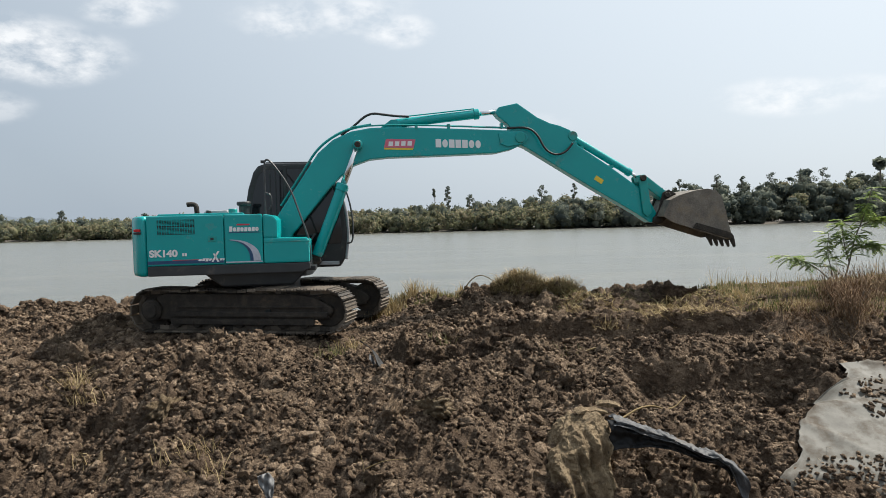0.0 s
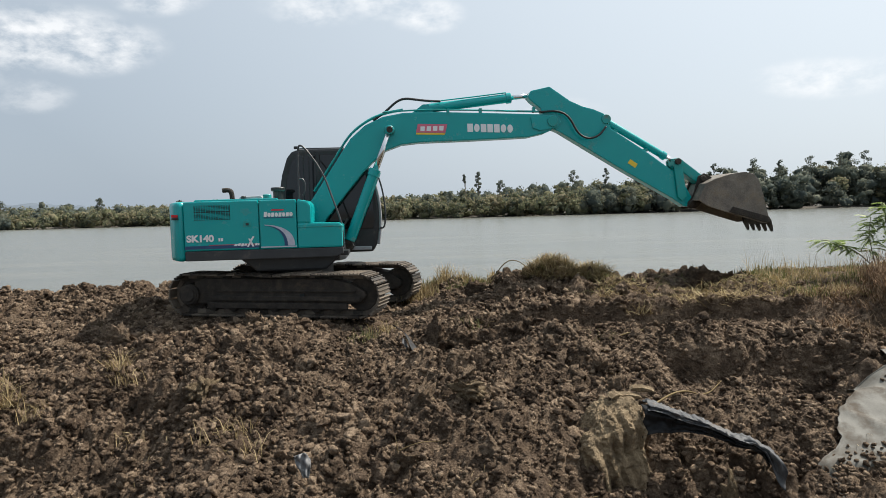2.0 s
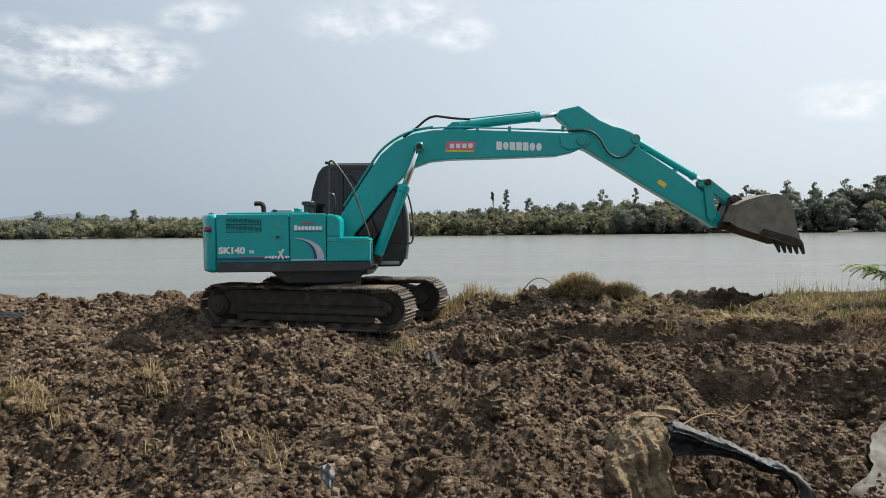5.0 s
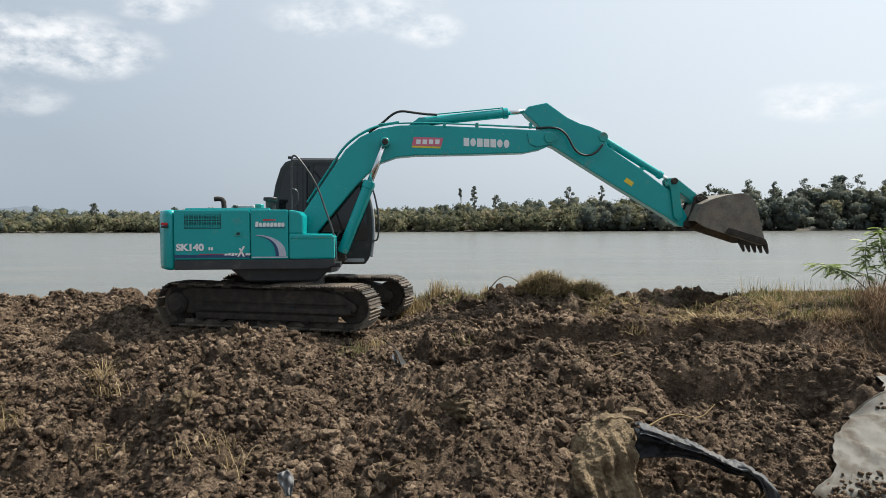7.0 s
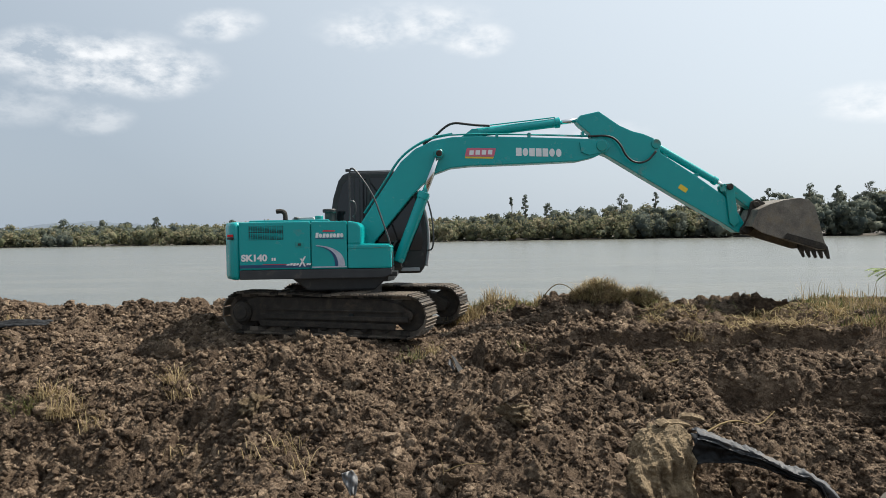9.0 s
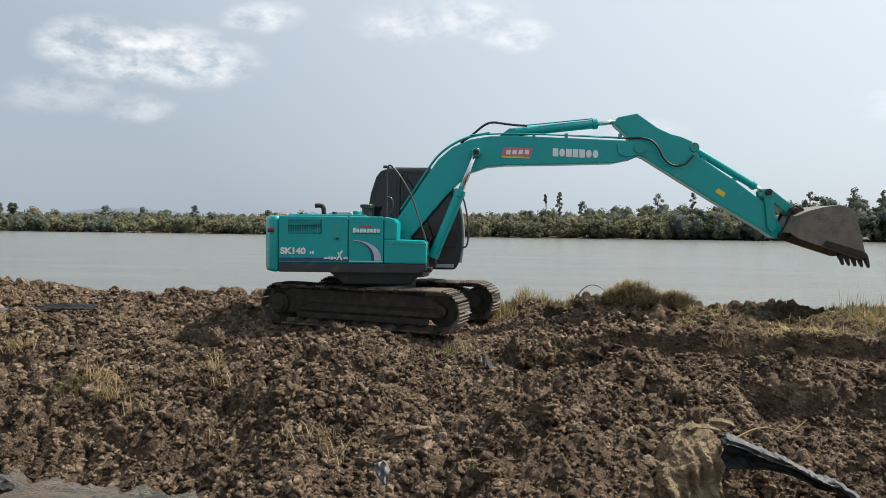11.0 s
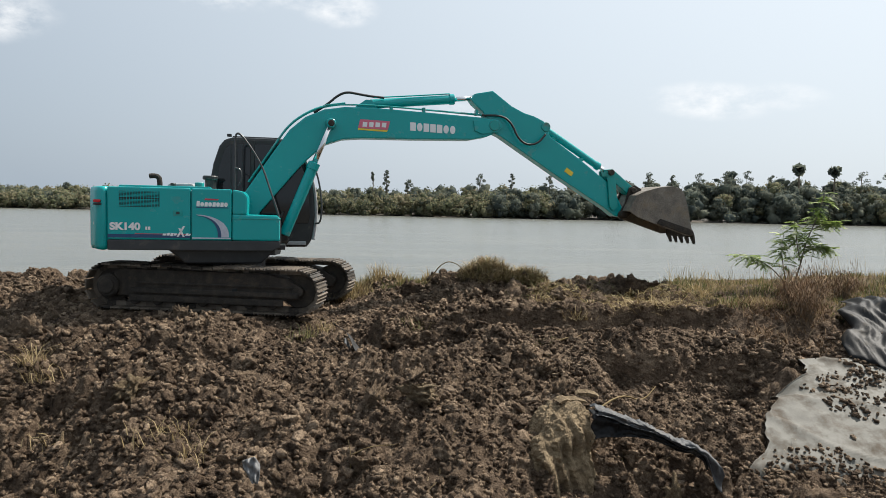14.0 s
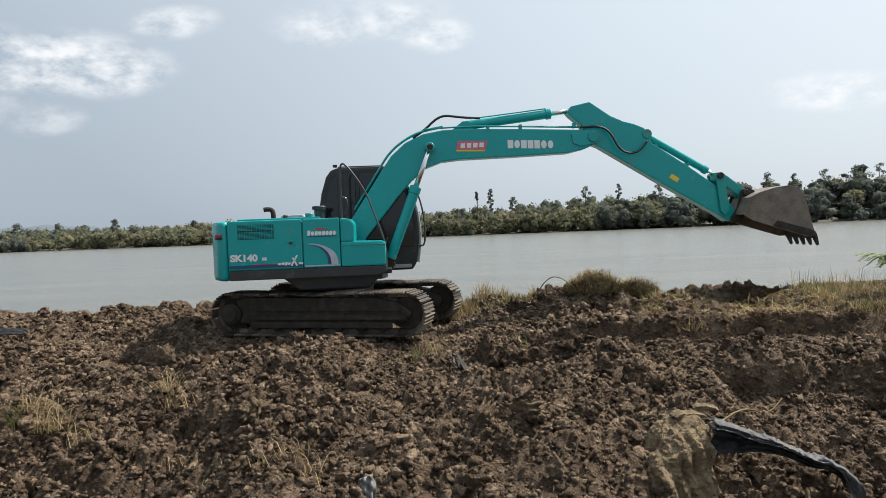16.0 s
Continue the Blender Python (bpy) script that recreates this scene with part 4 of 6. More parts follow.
def build_track(side, under):
    """One crawler track: frame with wheels, and its ring of shoes."""
    y = 0.95 * side
    half, r, shoe_w = 1.58, 0.335, 0.27
    z0 = 0.40
    bm = bmesh.new()
    prism([(-1.45, z0 - 0.16), (1.25, z0 - 0.16), (1.62, z0 - 0.12), (1.62, z0 + 0.08), (1.42, z0 + 0.19), (1.05, z0 + 0.27), (-1.35, z0 + 0.28), (-1.5, z0 + 0.22)], y - 0.16, y + 0.16, 0.02, bm)
    box(-1.2, 1.60, y + side * 0.165 - 0.05, y + side * 0.155 + 0.04, z0 - 0.10, z0 - 0.02, 0.012, bm)
    box(-1.22, 1.36, y + side * 0.185 - 0.015, y + side * 0.185 + 0.015, z0 - 0.235, z0 - 0.135, 0.01, bm)
    for k in range(9):
        rod((-1.1 + 0.29 * k, y + side * 0.19, z0 - 0.185), (-1.1 + 0.29 * k, y + side * 0.215, z0 - 0.185), 0.022, 8, bm)
    box(-1.1, 1.5, y + side * 0.17 - 0.02, y + side * 0.17 + 0.02, z0 + 0.05, z0 + 0.075, 0.006, bm)
    frame_part = part("track_frame", bm, muddy_steel, excavator, "mud-caked track frame")
    frame_part.matrix_basis = under
    def sub(name, bm, mat, label="", smoothed=False):
        return part(name, bm, mat, frame_part, label, smoothed)
    wheel = rod((-half, y - 0.06, z0), (-half, y + 0.06, z0), r - 0.05, 32, bevel=0.015)
    for k in range(20):
        a = 2 * math.pi * k / 20
        c = Vector((-half + (r - 0.04) * math.cos(a), y, z0 + (r - 0.04) * math.sin(a)))
        bm2 = bmesh.new()
        bmesh.ops.create_cube(bm2, size=1, matrix=Matrix.Translation(c) @ Matrix.Rotation(-a, 4, "Y") @ Matrix.Diagonal((0.06, 0.08, 0.05, 1)))
        joined(wheel, bm2)
    sub("sprocket", wheel, muddy_steel)
    sub("sprocket_hub", rod((-half, y + side * 0.02, z0), (-half, y + side * 0.24, z0), 0.19, 28, bevel=0.03), muddy_steel)
    sub("hub_cover", rod((-half, y + side * 0.23, z0), (-half, y + side * 0.265, z0), 0.13, 24, bevel=0.012), muddy_steel)
    idler = rod((half, y - 0.07, z0), (half, y + 0.07, z0), r - 0.06, 32, bevel=0.02)
    rod((half, y - 0.17, z0), (half, y + 0.17, z0), 0.09, 20, idler, bevel=0.015)
    sub("idler", idler, muddy_steel)
    for k in range(7):
        x = -1.16 + 2.32 * k / 6
        sub("track_roller", rod((x, y - 0.15, z0 - 0.22), (x, y + 0.15, z0 - 0.22), 0.085, 18, bevel=0.015), muddy_steel)
    for x in (-0.55, 0.6):
        sub("carrier_roller", rod((x, y - 0.12, z0 + 0.24), (x, y + 0.12, z0 + 0.24), 0.065, 16, bevel=0.012), muddy_steel)
    sub("frame_slot", box(0.52, 0.60, y + side * 0.17, y + side * 0.203, z0 - 0.06, z0 + 0.02, 0.004), dark_void)
    # shoes round the wheels; a slight sag on top
    per = 4 * half + 2 * math.pi * r
    n = int(round(per / 0.172))
    shoe = bmesh.new()
    box(-0.078, 0.078, -shoe_w, shoe_w, 0.0, 0.022, 0.004, shoe)
    for gx in (-0.062, 0.0, 0.062):
        prism([(gx - 0.011, 0.018), (gx + 0.011, 0.018), (gx + 0.006, 0.040), (gx - 0.006, 0.040)], -shoe_w, shoe_w, 0.0, shoe)
    box(-0.085, 0.085, -0.075, -0.045, -0.07, 0.0, 0.0, shoe)
    box(-0.085, 0.085, 0.045, 0.075, -0.07, 0.0, 0.0, shoe)
    me = finish("track_shoe", shoe, shoe_steel)
    for k in range(n):
        s = per * k / n
        if s < 2 * half:
            x, z, a = -half + s, z0 + r, 0.0
            sag = 0.035 * math.sin(math.pi * s / (2 * half)) ** 2 * math.sin(3 * math.pi * s / (2 * half)) ** 2
            z -= sag
        elif s < 2 * half + math.pi * r:
            a = (s - 2 * half) / r
            x, z = half + r * math.sin(a), z0 + r * math.cos(a)
        elif s < 4 * half + math.pi * r:
            x, z, a = half - (s - 2 * half - math.pi * r), z0 - r, math.pi
        else:
            a = math.pi + (s - 4 * half - math.pi * r) / r
            x, z = -half + r * math.sin(a), z0 + r * math.cos(a)
        ob = new("track_shoe", me)
        ob.parent = frame_part
        ob.matrix_basis = Matrix.Translation((x, y, z)) @ Matrix.Rotation(a, 4, "Y")
    return frame_part


build_upper()
build_cab()
build_front()
UNDER = pose(0.12, -0.06, 0.0, 0, 0, -19) @ pose(0, 0, 0, 0, 0.1, 0)
build_track(-1, UNDER)
build_track(1, UNDER)
xframe = box(-0.75, 0.75, -0.85, 0.85, 0.32, 0.62, 0.04)
xf = part("centre_frame", xframe, muddy_steel, excavator)
xf.matrix_basis = UNDER

# ---------------------------------------------------------------- broken shapes
def clod_shape(seed, subdivisions=2):
    rng = np.random.default_rng(seed)
    bm = bmesh.new()
    bmesh.ops.create_icosphere(bm, subdivisions=subdivisions, radius=1.0)
    v = np.array([p.co[:] for p in bm.verts])
    f = np.array([[q.index for q in p.verts] for p in bm.faces])
    bm.free()
    # break flat faces off a ball, then roughen
    for _ in range(8):
        d = rng.normal(0, 1, 3)
        d /= np.linalg.norm(d)
        cut = rng.uniform(0.3, 0.8)
        v = v - np.maximum(v @ d - cut, 0)[:, None] * d
    v = v * 1.25
    if subdivisions > 3:
        knobs = np.array([1.5 * abs(noise.noise(Vector(p) * 1.9 + Vector((seed, 0, 0)))) + 0.9 * abs(noise.noise(Vector(p) * 4.3)) + 0.4 * abs(noise.noise(Vector(p) * 9.0)) for p in v])
        v = v * (0.7 + 0.6 * knobs[:, None])
    rough = np.array([noise.noise(Vector(p) * 2.3 + Vector((seed, 0, 0))) + 0.6 * noise.noise(Vector(p) * 5.5) + (0.35 * noise.noise(Vector(p) * 12.0) if subdivisions > 2 else 0.0) for p in v])
    v = v * (1 + (0.40 if subdivisions < 4 else 0.24) * rough[:, None] + (0.06 if subdivisions < 4 else 0.012) * rng.normal(0, 1, (len(v), 1))) * rng.uniform(0.7, 1.35, 3)
    return v, f


def aggregate(seed, big, small):
    """A crumbling clod: a few knobs grown together."""
    rng = np.random.default_rng(seed)
    vs, fs, at = [], [], 0
    for k in range(big + small):
        v, f = clod_shape(seed * 17 + k, 2 if k < big else 1)
        d = rng.normal(0, 1, 3)
        d /= np.linalg.norm(d)
        size = rng.uniform(0.5, 0.75) if k < big else rng.uniform(0.25, 0.45)
        vs.append(v * size + d * (rng.uniform(0.2, 0.6) if k < big else rng.uniform(0.6, 0.95)))
        fs.append(f + at)
        at += len(v)
    return np.concatenate(vs), np.concatenate(fs)


def spin(rng):
    q = rng.normal(0, 1, 4)
    q /= np.linalg.norm(q)
    w, x, y, z = q
    return np.array([[1 - 2 * (y * y + z * z), 2 * (x * y - z * w), 2 * (x * z + y * w)], [2 * (x * y + z * w), 1 - 2 * (x * x + z * z), 2 * (y * z - x * w)], [2 * (x * z - y * w), 2 * (y * z + x * w), 1 - 2 * (x * x + y * y)]])


# ---------------------------------------------------------------- far shore
def cards(points, normals, size, rng):
    """Small leaf cards at the points, each turned about its own way; arrays of corners and faces."""
    n = len(points)
    d = normals + rng.normal(0, 0.6, (n, 3))
    d /= np.linalg.norm(d, axis=1)[:, None] + 1e-9
    a = np.cross(d, rng.normal(0, 1, (n, 3)))
    a /= np.linalg.norm(a, axis=1)[:, None] + 1e-9
    b = np.cross(d, a)
    s = (size * (0.6 + 0.8 * rng.random(n)))[:, None] if np.ndim(size) == 0 else size[:, None]
    v = np.stack([points - a * s * 0.5, points - b * s * 0.32 + a * s * 0.1, points + a * s * 0.55, points + b * s * 0.32], 1).reshape(-1, 3)
    return v, np.arange(4 * n).reshape(n, 4)


def blob_leaves(centre, radius, count, rng, squash=0.8):
    d = rng.normal(0, 1, (count, 3))
    d /= np.linalg.norm(d, axis=1)[:, None]
    r = radius * (0.45 + 0.65 * rng.random(count) ** 0.7)
    return np.asarray(centre) + d * r[:, None] * (1, 1, squash), d


def wood_top(x):
    return 5.5 + 0.9 * smooth(-45, -8, x) + 1.6 * smooth(-5, 35, x) + 2.3 * smooth(35, 62, x) + 0.9 * smooth(62, 90, x)


def wood(name, material, pick, label, seed, count):
    """Rounded bushes shoulder to shoulder, each a lobed dome of small leaves on a dense core."""
    rng = np.random.default_rng(seed)
    cv, cf = clod_shape(900 + seed, 1)
    pts, nrm, vs, fs, at = [], [], [], [], 0
    for _ in range(count):
        x = rng.uniform(-215, 200)
        row = rng.random()
        y = 156.0 + 17 * row + 0.02 * abs(x)
        if not pick(x, row, rng):
            continue
        top = wood_top(x) * (0.50 + 0.42 * row + 0.22 * rng.random())
        if rng.random() < 0.06:
            top *= 1.15
        wide = rng.uniform(2.0, 3.8) * (0.8 + 0.04 * top)
        for k in range(int(rng.integers(6, 10))):
            a = rng.uniform(0, 6.28)
            h = rng.random() ** 0.8
            r = wide * rng.uniform(0.28, 0.48)
            off = wide * (1.0 - 0.65 * h) * rng.uniform(0.2, 0.9)
            c = np.array((x + off * math.cos(a), y + 0.8 * off * math.sin(a), -0.7 + 0.5 * r + h * max(0.4, top - 1.4 * r)))
            n = int(24 + 17 * r * r)
            p, d = blob_leaves(c, r * 1.12, n, rng, 0.9)
            pts.append(p)
            nrm.append(d)
            vs.append(cv * (r * 0.80) @ spin(rng).T + c)
            fs.append(cf + at)
            at += len(cv)
    v, f = cards(np.concatenate(pts), np.concatenate(nrm), 0.46, rng)
    quads = np.concatenate([f[:, [0, 1, 2]], f[:, [0, 2, 3]]])
    faces = np.concatenate([quads, np.concatenate(fs) + len(v)])
    v = np.concatenate([v, np.concatenate(vs)])
    v[:, 2] = np.maximum(v[:, 2], -0.78)
    tagged(new(name, mesh_from(name, v, faces, material)), label, "woodland", "", "stuff")


# woods, palms and trees over there all wear the haze-tinted leaf colours
wood("mangrove_wood", hazed_leaf, lambda x, row, r: (x < 40 or r.random() < 0.22) and not (x > 0 and row > 0.6 and r.random() < 0.5), "olive-green mangrove scrub along the far shore", 21, 900)
wood("shore_wood", hazed_dark_leaf, lambda x, row, r: x > 25 or (row > 0.35 and r.random() < 0.55) or (x < -110 and r.random() < 0.6), "dark green trees along the far shore", 22, 900)


def limb(bm, a, b, r0, r1, bend, rng):
    a, b = Vector(a), Vector(b)
    mid = (a + b) / 2 + Vector(rng.normal(0, bend, 3))
    return tube([a, mid, b], r0, 6, bm, taper=r1 / r0, rounds=1)


def tree(name, x, y, top, spread, label, seed, base=-0.3, clumps=14, bare=0.5, material=hazed_dark_leaf, group="far trees"):
    """A tapered trunk with limbs, and a crown of leaf clumps."""
    rng = np.random.default_rng(seed)
    root = tagged(new(name), label, "tree", group)
    root.matrix_basis = Matrix.Translation((x, y, base))
    h = top - base
    bm = tube([(0, 0, 0), (rng.normal(0, 0.1), 0, h * 0.4), (rng.normal(0, 0.15), 0, h * 0.9)], 0.16, 7, taper=0.35)
    pts, nrm = [], []
    for k in range(clumps):
        u = bare + (1 - bare) * (k + 0.5) / clumps
        ang = 2.4 * k
        wide = spread * math.sin(math.pi * min(0.97, max(0.12, (u - bare) / (1 - bare) * 0.85 + 0.12)))
        c = (wide * math.cos(ang) * rng.uniform(0.3, 1), wide * math.sin(ang) * 0.7, h * u)
        if k % 2 == 0:
            limb(bm, (0, 0, h * (u - 0.12)), c, 0.06, 0.02, 0.1, rng)
        p, d = blob_leaves(c, rng.uniform(0.3, 0.55) * (0.5 + spread * 0.5), 70, rng, 0.75)
        pts.append(p)
        nrm.append(d)
    part("trunk", bm, bark, root)
    v, f = cards(np.concatenate(pts), np.concatenate(nrm), 0.32, rng)
    crown = new("crown", mesh_from("crown", v, f, material))
    crown.parent = root


def palm(x, y, top, label, seed, base=-0.3, size=1.0):
    """A sugar palm: bare trunk and a round head of fan leaves."""
    rng = np.random.default_rng(seed)
    root = tagged(new("palm_tree"), label, "palm tree", "sugar palms")
    root.matrix_basis = Matrix.Translation((x, y, base))
    h = top - base
    part("trunk", tube([(0, 0, 0), (0.15, 0, h * 0.5), (0.1, 0, h - 1.5 * size)], 0.24, 8, taper=0.7), bark, root)
    verts, faces = [], []
    for k in range(60):
        d = Vector(rng.normal(0, 1, 3))
        d.z = d.z * 0.8 + 0.15
        d.normalize()
        c = Vector((0.1, 0, h - 1.5 * size)) + d * size * rng.uniform(0.2, 0.85)
        side = d.cross(Vector(rng.normal(0, 1, 3))).normalized()
        over = d.cross(side)
        i0 = len(verts)
        verts.append(c - d * 0.3 * size)
        for a in np.linspace(-1.9, 1.9, 9):
            spike = 0.62 * size * (1.0 if int(round(a * 10)) % 2 == 0 else 0.72)
            verts.append(c + (d * math.cos(a) + side * math.sin(a)) * spike + over * rng.normal(0, 0.06))
        for j in range(1, 9):
            faces.append((i0, i0 + j, i0 + j + 1))
    crown = new("crown", mesh_from("crown", [tuple(v) for v in verts], faces, hazed_dark_leaf))
    crown.parent = root


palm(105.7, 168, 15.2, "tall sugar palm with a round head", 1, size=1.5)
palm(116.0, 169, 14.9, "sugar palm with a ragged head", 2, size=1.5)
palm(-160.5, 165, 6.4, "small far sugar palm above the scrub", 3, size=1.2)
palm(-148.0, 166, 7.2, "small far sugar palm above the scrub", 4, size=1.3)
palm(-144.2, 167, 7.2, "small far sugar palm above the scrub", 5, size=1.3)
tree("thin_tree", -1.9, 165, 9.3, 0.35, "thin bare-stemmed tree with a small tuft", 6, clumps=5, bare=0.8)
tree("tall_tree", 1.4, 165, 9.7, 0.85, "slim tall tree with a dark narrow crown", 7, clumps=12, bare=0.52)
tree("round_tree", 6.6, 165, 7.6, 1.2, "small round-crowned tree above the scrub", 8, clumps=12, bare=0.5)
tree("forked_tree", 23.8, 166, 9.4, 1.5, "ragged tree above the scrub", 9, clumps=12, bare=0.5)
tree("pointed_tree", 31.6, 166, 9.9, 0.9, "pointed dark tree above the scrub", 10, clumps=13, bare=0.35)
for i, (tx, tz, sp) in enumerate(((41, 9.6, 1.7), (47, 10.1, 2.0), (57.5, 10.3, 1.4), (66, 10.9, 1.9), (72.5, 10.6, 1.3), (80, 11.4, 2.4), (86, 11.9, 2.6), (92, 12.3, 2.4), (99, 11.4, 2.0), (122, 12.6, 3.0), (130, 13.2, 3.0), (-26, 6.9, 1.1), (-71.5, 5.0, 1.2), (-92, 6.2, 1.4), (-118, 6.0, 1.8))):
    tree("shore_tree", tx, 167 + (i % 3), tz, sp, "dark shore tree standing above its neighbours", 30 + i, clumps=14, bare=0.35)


def hill(x0, x1, y, top, label, seed):
    n = 60
    xs = np.linspace(0, 1, n)
    rng = np.random.default_rng(seed)
    prof = np.sin(np.pi * xs) ** 1.3 * (1 + 0.35 * fbm(xs * 5 + seed, xs * 0, 4))
    bm = bmesh.new()
    rows = []
    for k, (dy, f) in enumerate(((0, 0.0), (60, 0.45), (140, 0.85), (220, 1.0), (400, 0.0))):
        rows.append([bm.verts.new((x0 + (x1 - x0) * u, y + dy, -2 + top * f * p * (1 + 0.05 * rng.normal()))) for u, p in zip(xs, prof)])
    for a, b in zip(rows, rows[1:]):
        for i in range(n - 1):
            bm.faces.new((a[i], a[i + 1], b[i + 1], b[i]))
    thing("backdrop", bm, hill_haze, label, "hill", kind="structure", smooth=True)


# both look hazy through their material's colour alone, without a volume
hill(1010, 1420, 1750, 88, "hill far behind the palms, haze put into its blue-grey colour", 2)
hill(-1900, -900, 1900, 42, "faint ridge on the horizon, haze put into its colour", 5)


# ---------------------------------------------------------------- soil: clods
CRUMBS = [clod_shape(100 + i, 1) for i in range(30)]
NODULES = [clod_shape(140 + i, 2) for i in range(24)]
KNOBS = [aggregate(180 + i, 4, 8) for i in range(12)]


def tarp_left(y):
    return np.interp(y, (7.4, 7.76, 8.07, 8.6, 9.2), (3.45, 3.70, 3.95, 4.36, 4.80))


def scatter_clods(name, count, seed, lo, hi, power, label, shapes=NODULES, patchy=0.0, strewn=True, area=(-14.6, 7.2, 5.9, 13.9)):
    rng = np.random.default_rng(seed)
    X, Y = rng.uniform(area[0], area[1], count * 2), rng.uniform(area[2], area[3], count * 2)
    r, mud = roughness_at(X, Y)
    on_tarp = (X > tarp_left(Y) + 0.03) & (Y < 9.5)
    hay = (X > 1.6) & (Y > 11.3) | (X > 5.0) & (Y > 10.2)
    keep = ((rng.random(len(X)) < r) | on_tarp) & (mud < 0.75 * rng.random(len(X)) ** 0.5) & ~(on_tarp & (rng.random(len(X)) > strewn * 1.1 * smooth(0.02, 0.20, fbm(X * 1.7 + 9, Y * 1.7 + 4, 3) + 0.24 * (1 - smooth(7.4, 8.3, Y)) + 0.06 * smooth(4.4, 5.4, X)))) & ~(hay & (rng.random(len(X)) > 0.12))
    if patchy:
        keep &= fbm(X * 0.8 + seed, Y * 0.8, 3) > patchy * (rng.random(len(X)) - 0.45)
    X, Y = X[keep][:count], Y[keep][:count]
    size = lo + (hi - lo) * rng.random(len(X)) ** power
    Z = fine_land(X, Y)
    Z = np.where(on_tarp[keep][:count], land(X, Y) + 0.045, Z)
    vs, fs, at = [], [], 0
    for i in range(len(X)):
        v, f = shapes[rng.integers(len(shapes))]
        s = size[i]
        p = (v * s) @ spin(rng).T * (1, 1, 0.85)
        p = p + (X[i], Y[i], Z[i] + s * rng.uniform(-0.5, 0.3) + 0.0)
        vs.append(p)
        fs.append(f + at)
        at += len(v)
    tagged(new(name, mesh_from(name, np.concatenate(vs), np.concatenate(fs), clod_soil, shapes is KNOBS)), label, "soil clods", "", "stuff")


scatter_clods("soil_crumbs", 46000, 41, 0.018, 0.050, 1.3, "small loose crumbs of brown soil on the bank", CRUMBS, 0.0, False)
scatter_clods("soil_clods", 6000, 42, 0.042, 0.088, 1.5, "broken brown soil clods on the bank", NODULES, 0.35, False)
scatter_clods("soil_lumps", 450, 43, 0.080, 0.13, 1.6, "larger crumbling lumps of brown soil on the bank", KNOBS, 0.5, False)
scatter_clods("strewn_soil", 2200, 44, 0.014, 0.045, 1.6, "crumbs of soil strewn over the tarpaulin", CRUMBS, 0.0, True, (3.5, 7.6, 7.2, 9.5))

BIG = [clod_shape(300 + i, 4) for i in range(6)]
big_meshes = [mesh_from("clod", v, f, clod_soil, True) for v, f in BIG]
rngb = np.random.default_rng(77)
for i in range(60):
    x, y = rngb.uniform(-12.5, 5.2), rngb.uniform(6.5, 12.2)
    r, mud = roughness_at(np.array([x]), np.array([y]))
    if mud[0] > 0.2 or r[0] < 0.5 or (x > 3.6 and y < 9.5) or abs(x - 1.5) < 0.6 and y < 8.6:
        continue
    s = 0.08 + 0.07 * rngb.random() ** 1.8
    ob = new("clod", big_meshes[i % 6])
    z = float(fine_land(np.array([x]), np.array([y]))[0])
    ob.matrix_basis = Matrix.Translation((x, y, z + 0.15 * s)) @ Euler(rngb.uniform(0, 6.28, 3)).to_matrix().to_4x4() @ Matrix.Diagonal((s, s * rngb.uniform(0.7, 1.1), s * rngb.uniform(0.65, 1.0), 1))
    tagged(ob, "large broken clod of brown clay on the bank", "clod", "large clods")

for nm, x, y, sx, sy, sz, dz, mat, lab in (("clod", -3.66, 9.0, 0.20, 0.14, 0.13, 0.05, clay, "pale dry clod of clay lying on the slope"), ("clod", -4.35, 8.55, 0.18, 0.14, 0.10, 0.03, clay, "flat pale clod of clay lying on the slope"),
                                             ("clod", 0.22, 10.0, 0.10, 0.08, 0.08, 0.05, clay, "small pale clod of clay"), ("clod", -0.25, 8.35, 0.26, 0.15, 0.13, 0.04, clay, "long pale clod of clay on the slope"),
                                             ("clod", 4.25, 13.0, 0.28, 0.22, 0.20, 0.05, soil, "dark wet clod on the crest of the bank"), ("clod", 3.62, 13.0, 0.30, 0.22, 0.14, 0.02, soil, "dark wet clod on the crest of the bank"),
                                             ("clod", 0.02, 12.8, 0.17, 0.15, 0.13, 0.05, soil, "dark clod on the crest of the bank"), ("clod", -0.16, 12.75, 0.19, 0.15, 0.12, 0.05, soil, "dark clod on the crest of the bank"), ("clod", 0.45, 12.85, 0.12, 0.1, 0.11, 0.05, soil, "dark clod on the crest of the bank"),
                                             ("clod", 0.62, 10.55, 0.22, 0.18, 0.20, 0.05, soil, "blocky clod fallen from the cut face"), ("clod", -0.75, 10.15, 0.24, 0.2, 0.2, 0.05, soil, "blocky clod fallen from the cut face"), ("clod", -0.30, 10.2, 0.2, 0.2, 0.2, 0.05, soil, "blocky clod fallen from the cut face"), ("clod", 2.55, 7.25, 0.16, 0.14, 0.2, 0.12, clay, "upright pale clod under the plastic")):
    k = int(abs(x * 10)) % 6
    ob = new(nm, mesh_from("clod", BIG[k][0], BIG[k][1], mat, True))
    z = float(fine_land(np.array([x]), np.array([y]))[0])
    ob.matrix_basis = Matrix.Translation((x, y, z + dz)) @ Matrix.Rotation(x * 3.0, 4, "Z") @ Matrix.Diagonal((sx, sy, sz, 1))
    tagged(ob, lab, "clod", "large clods")


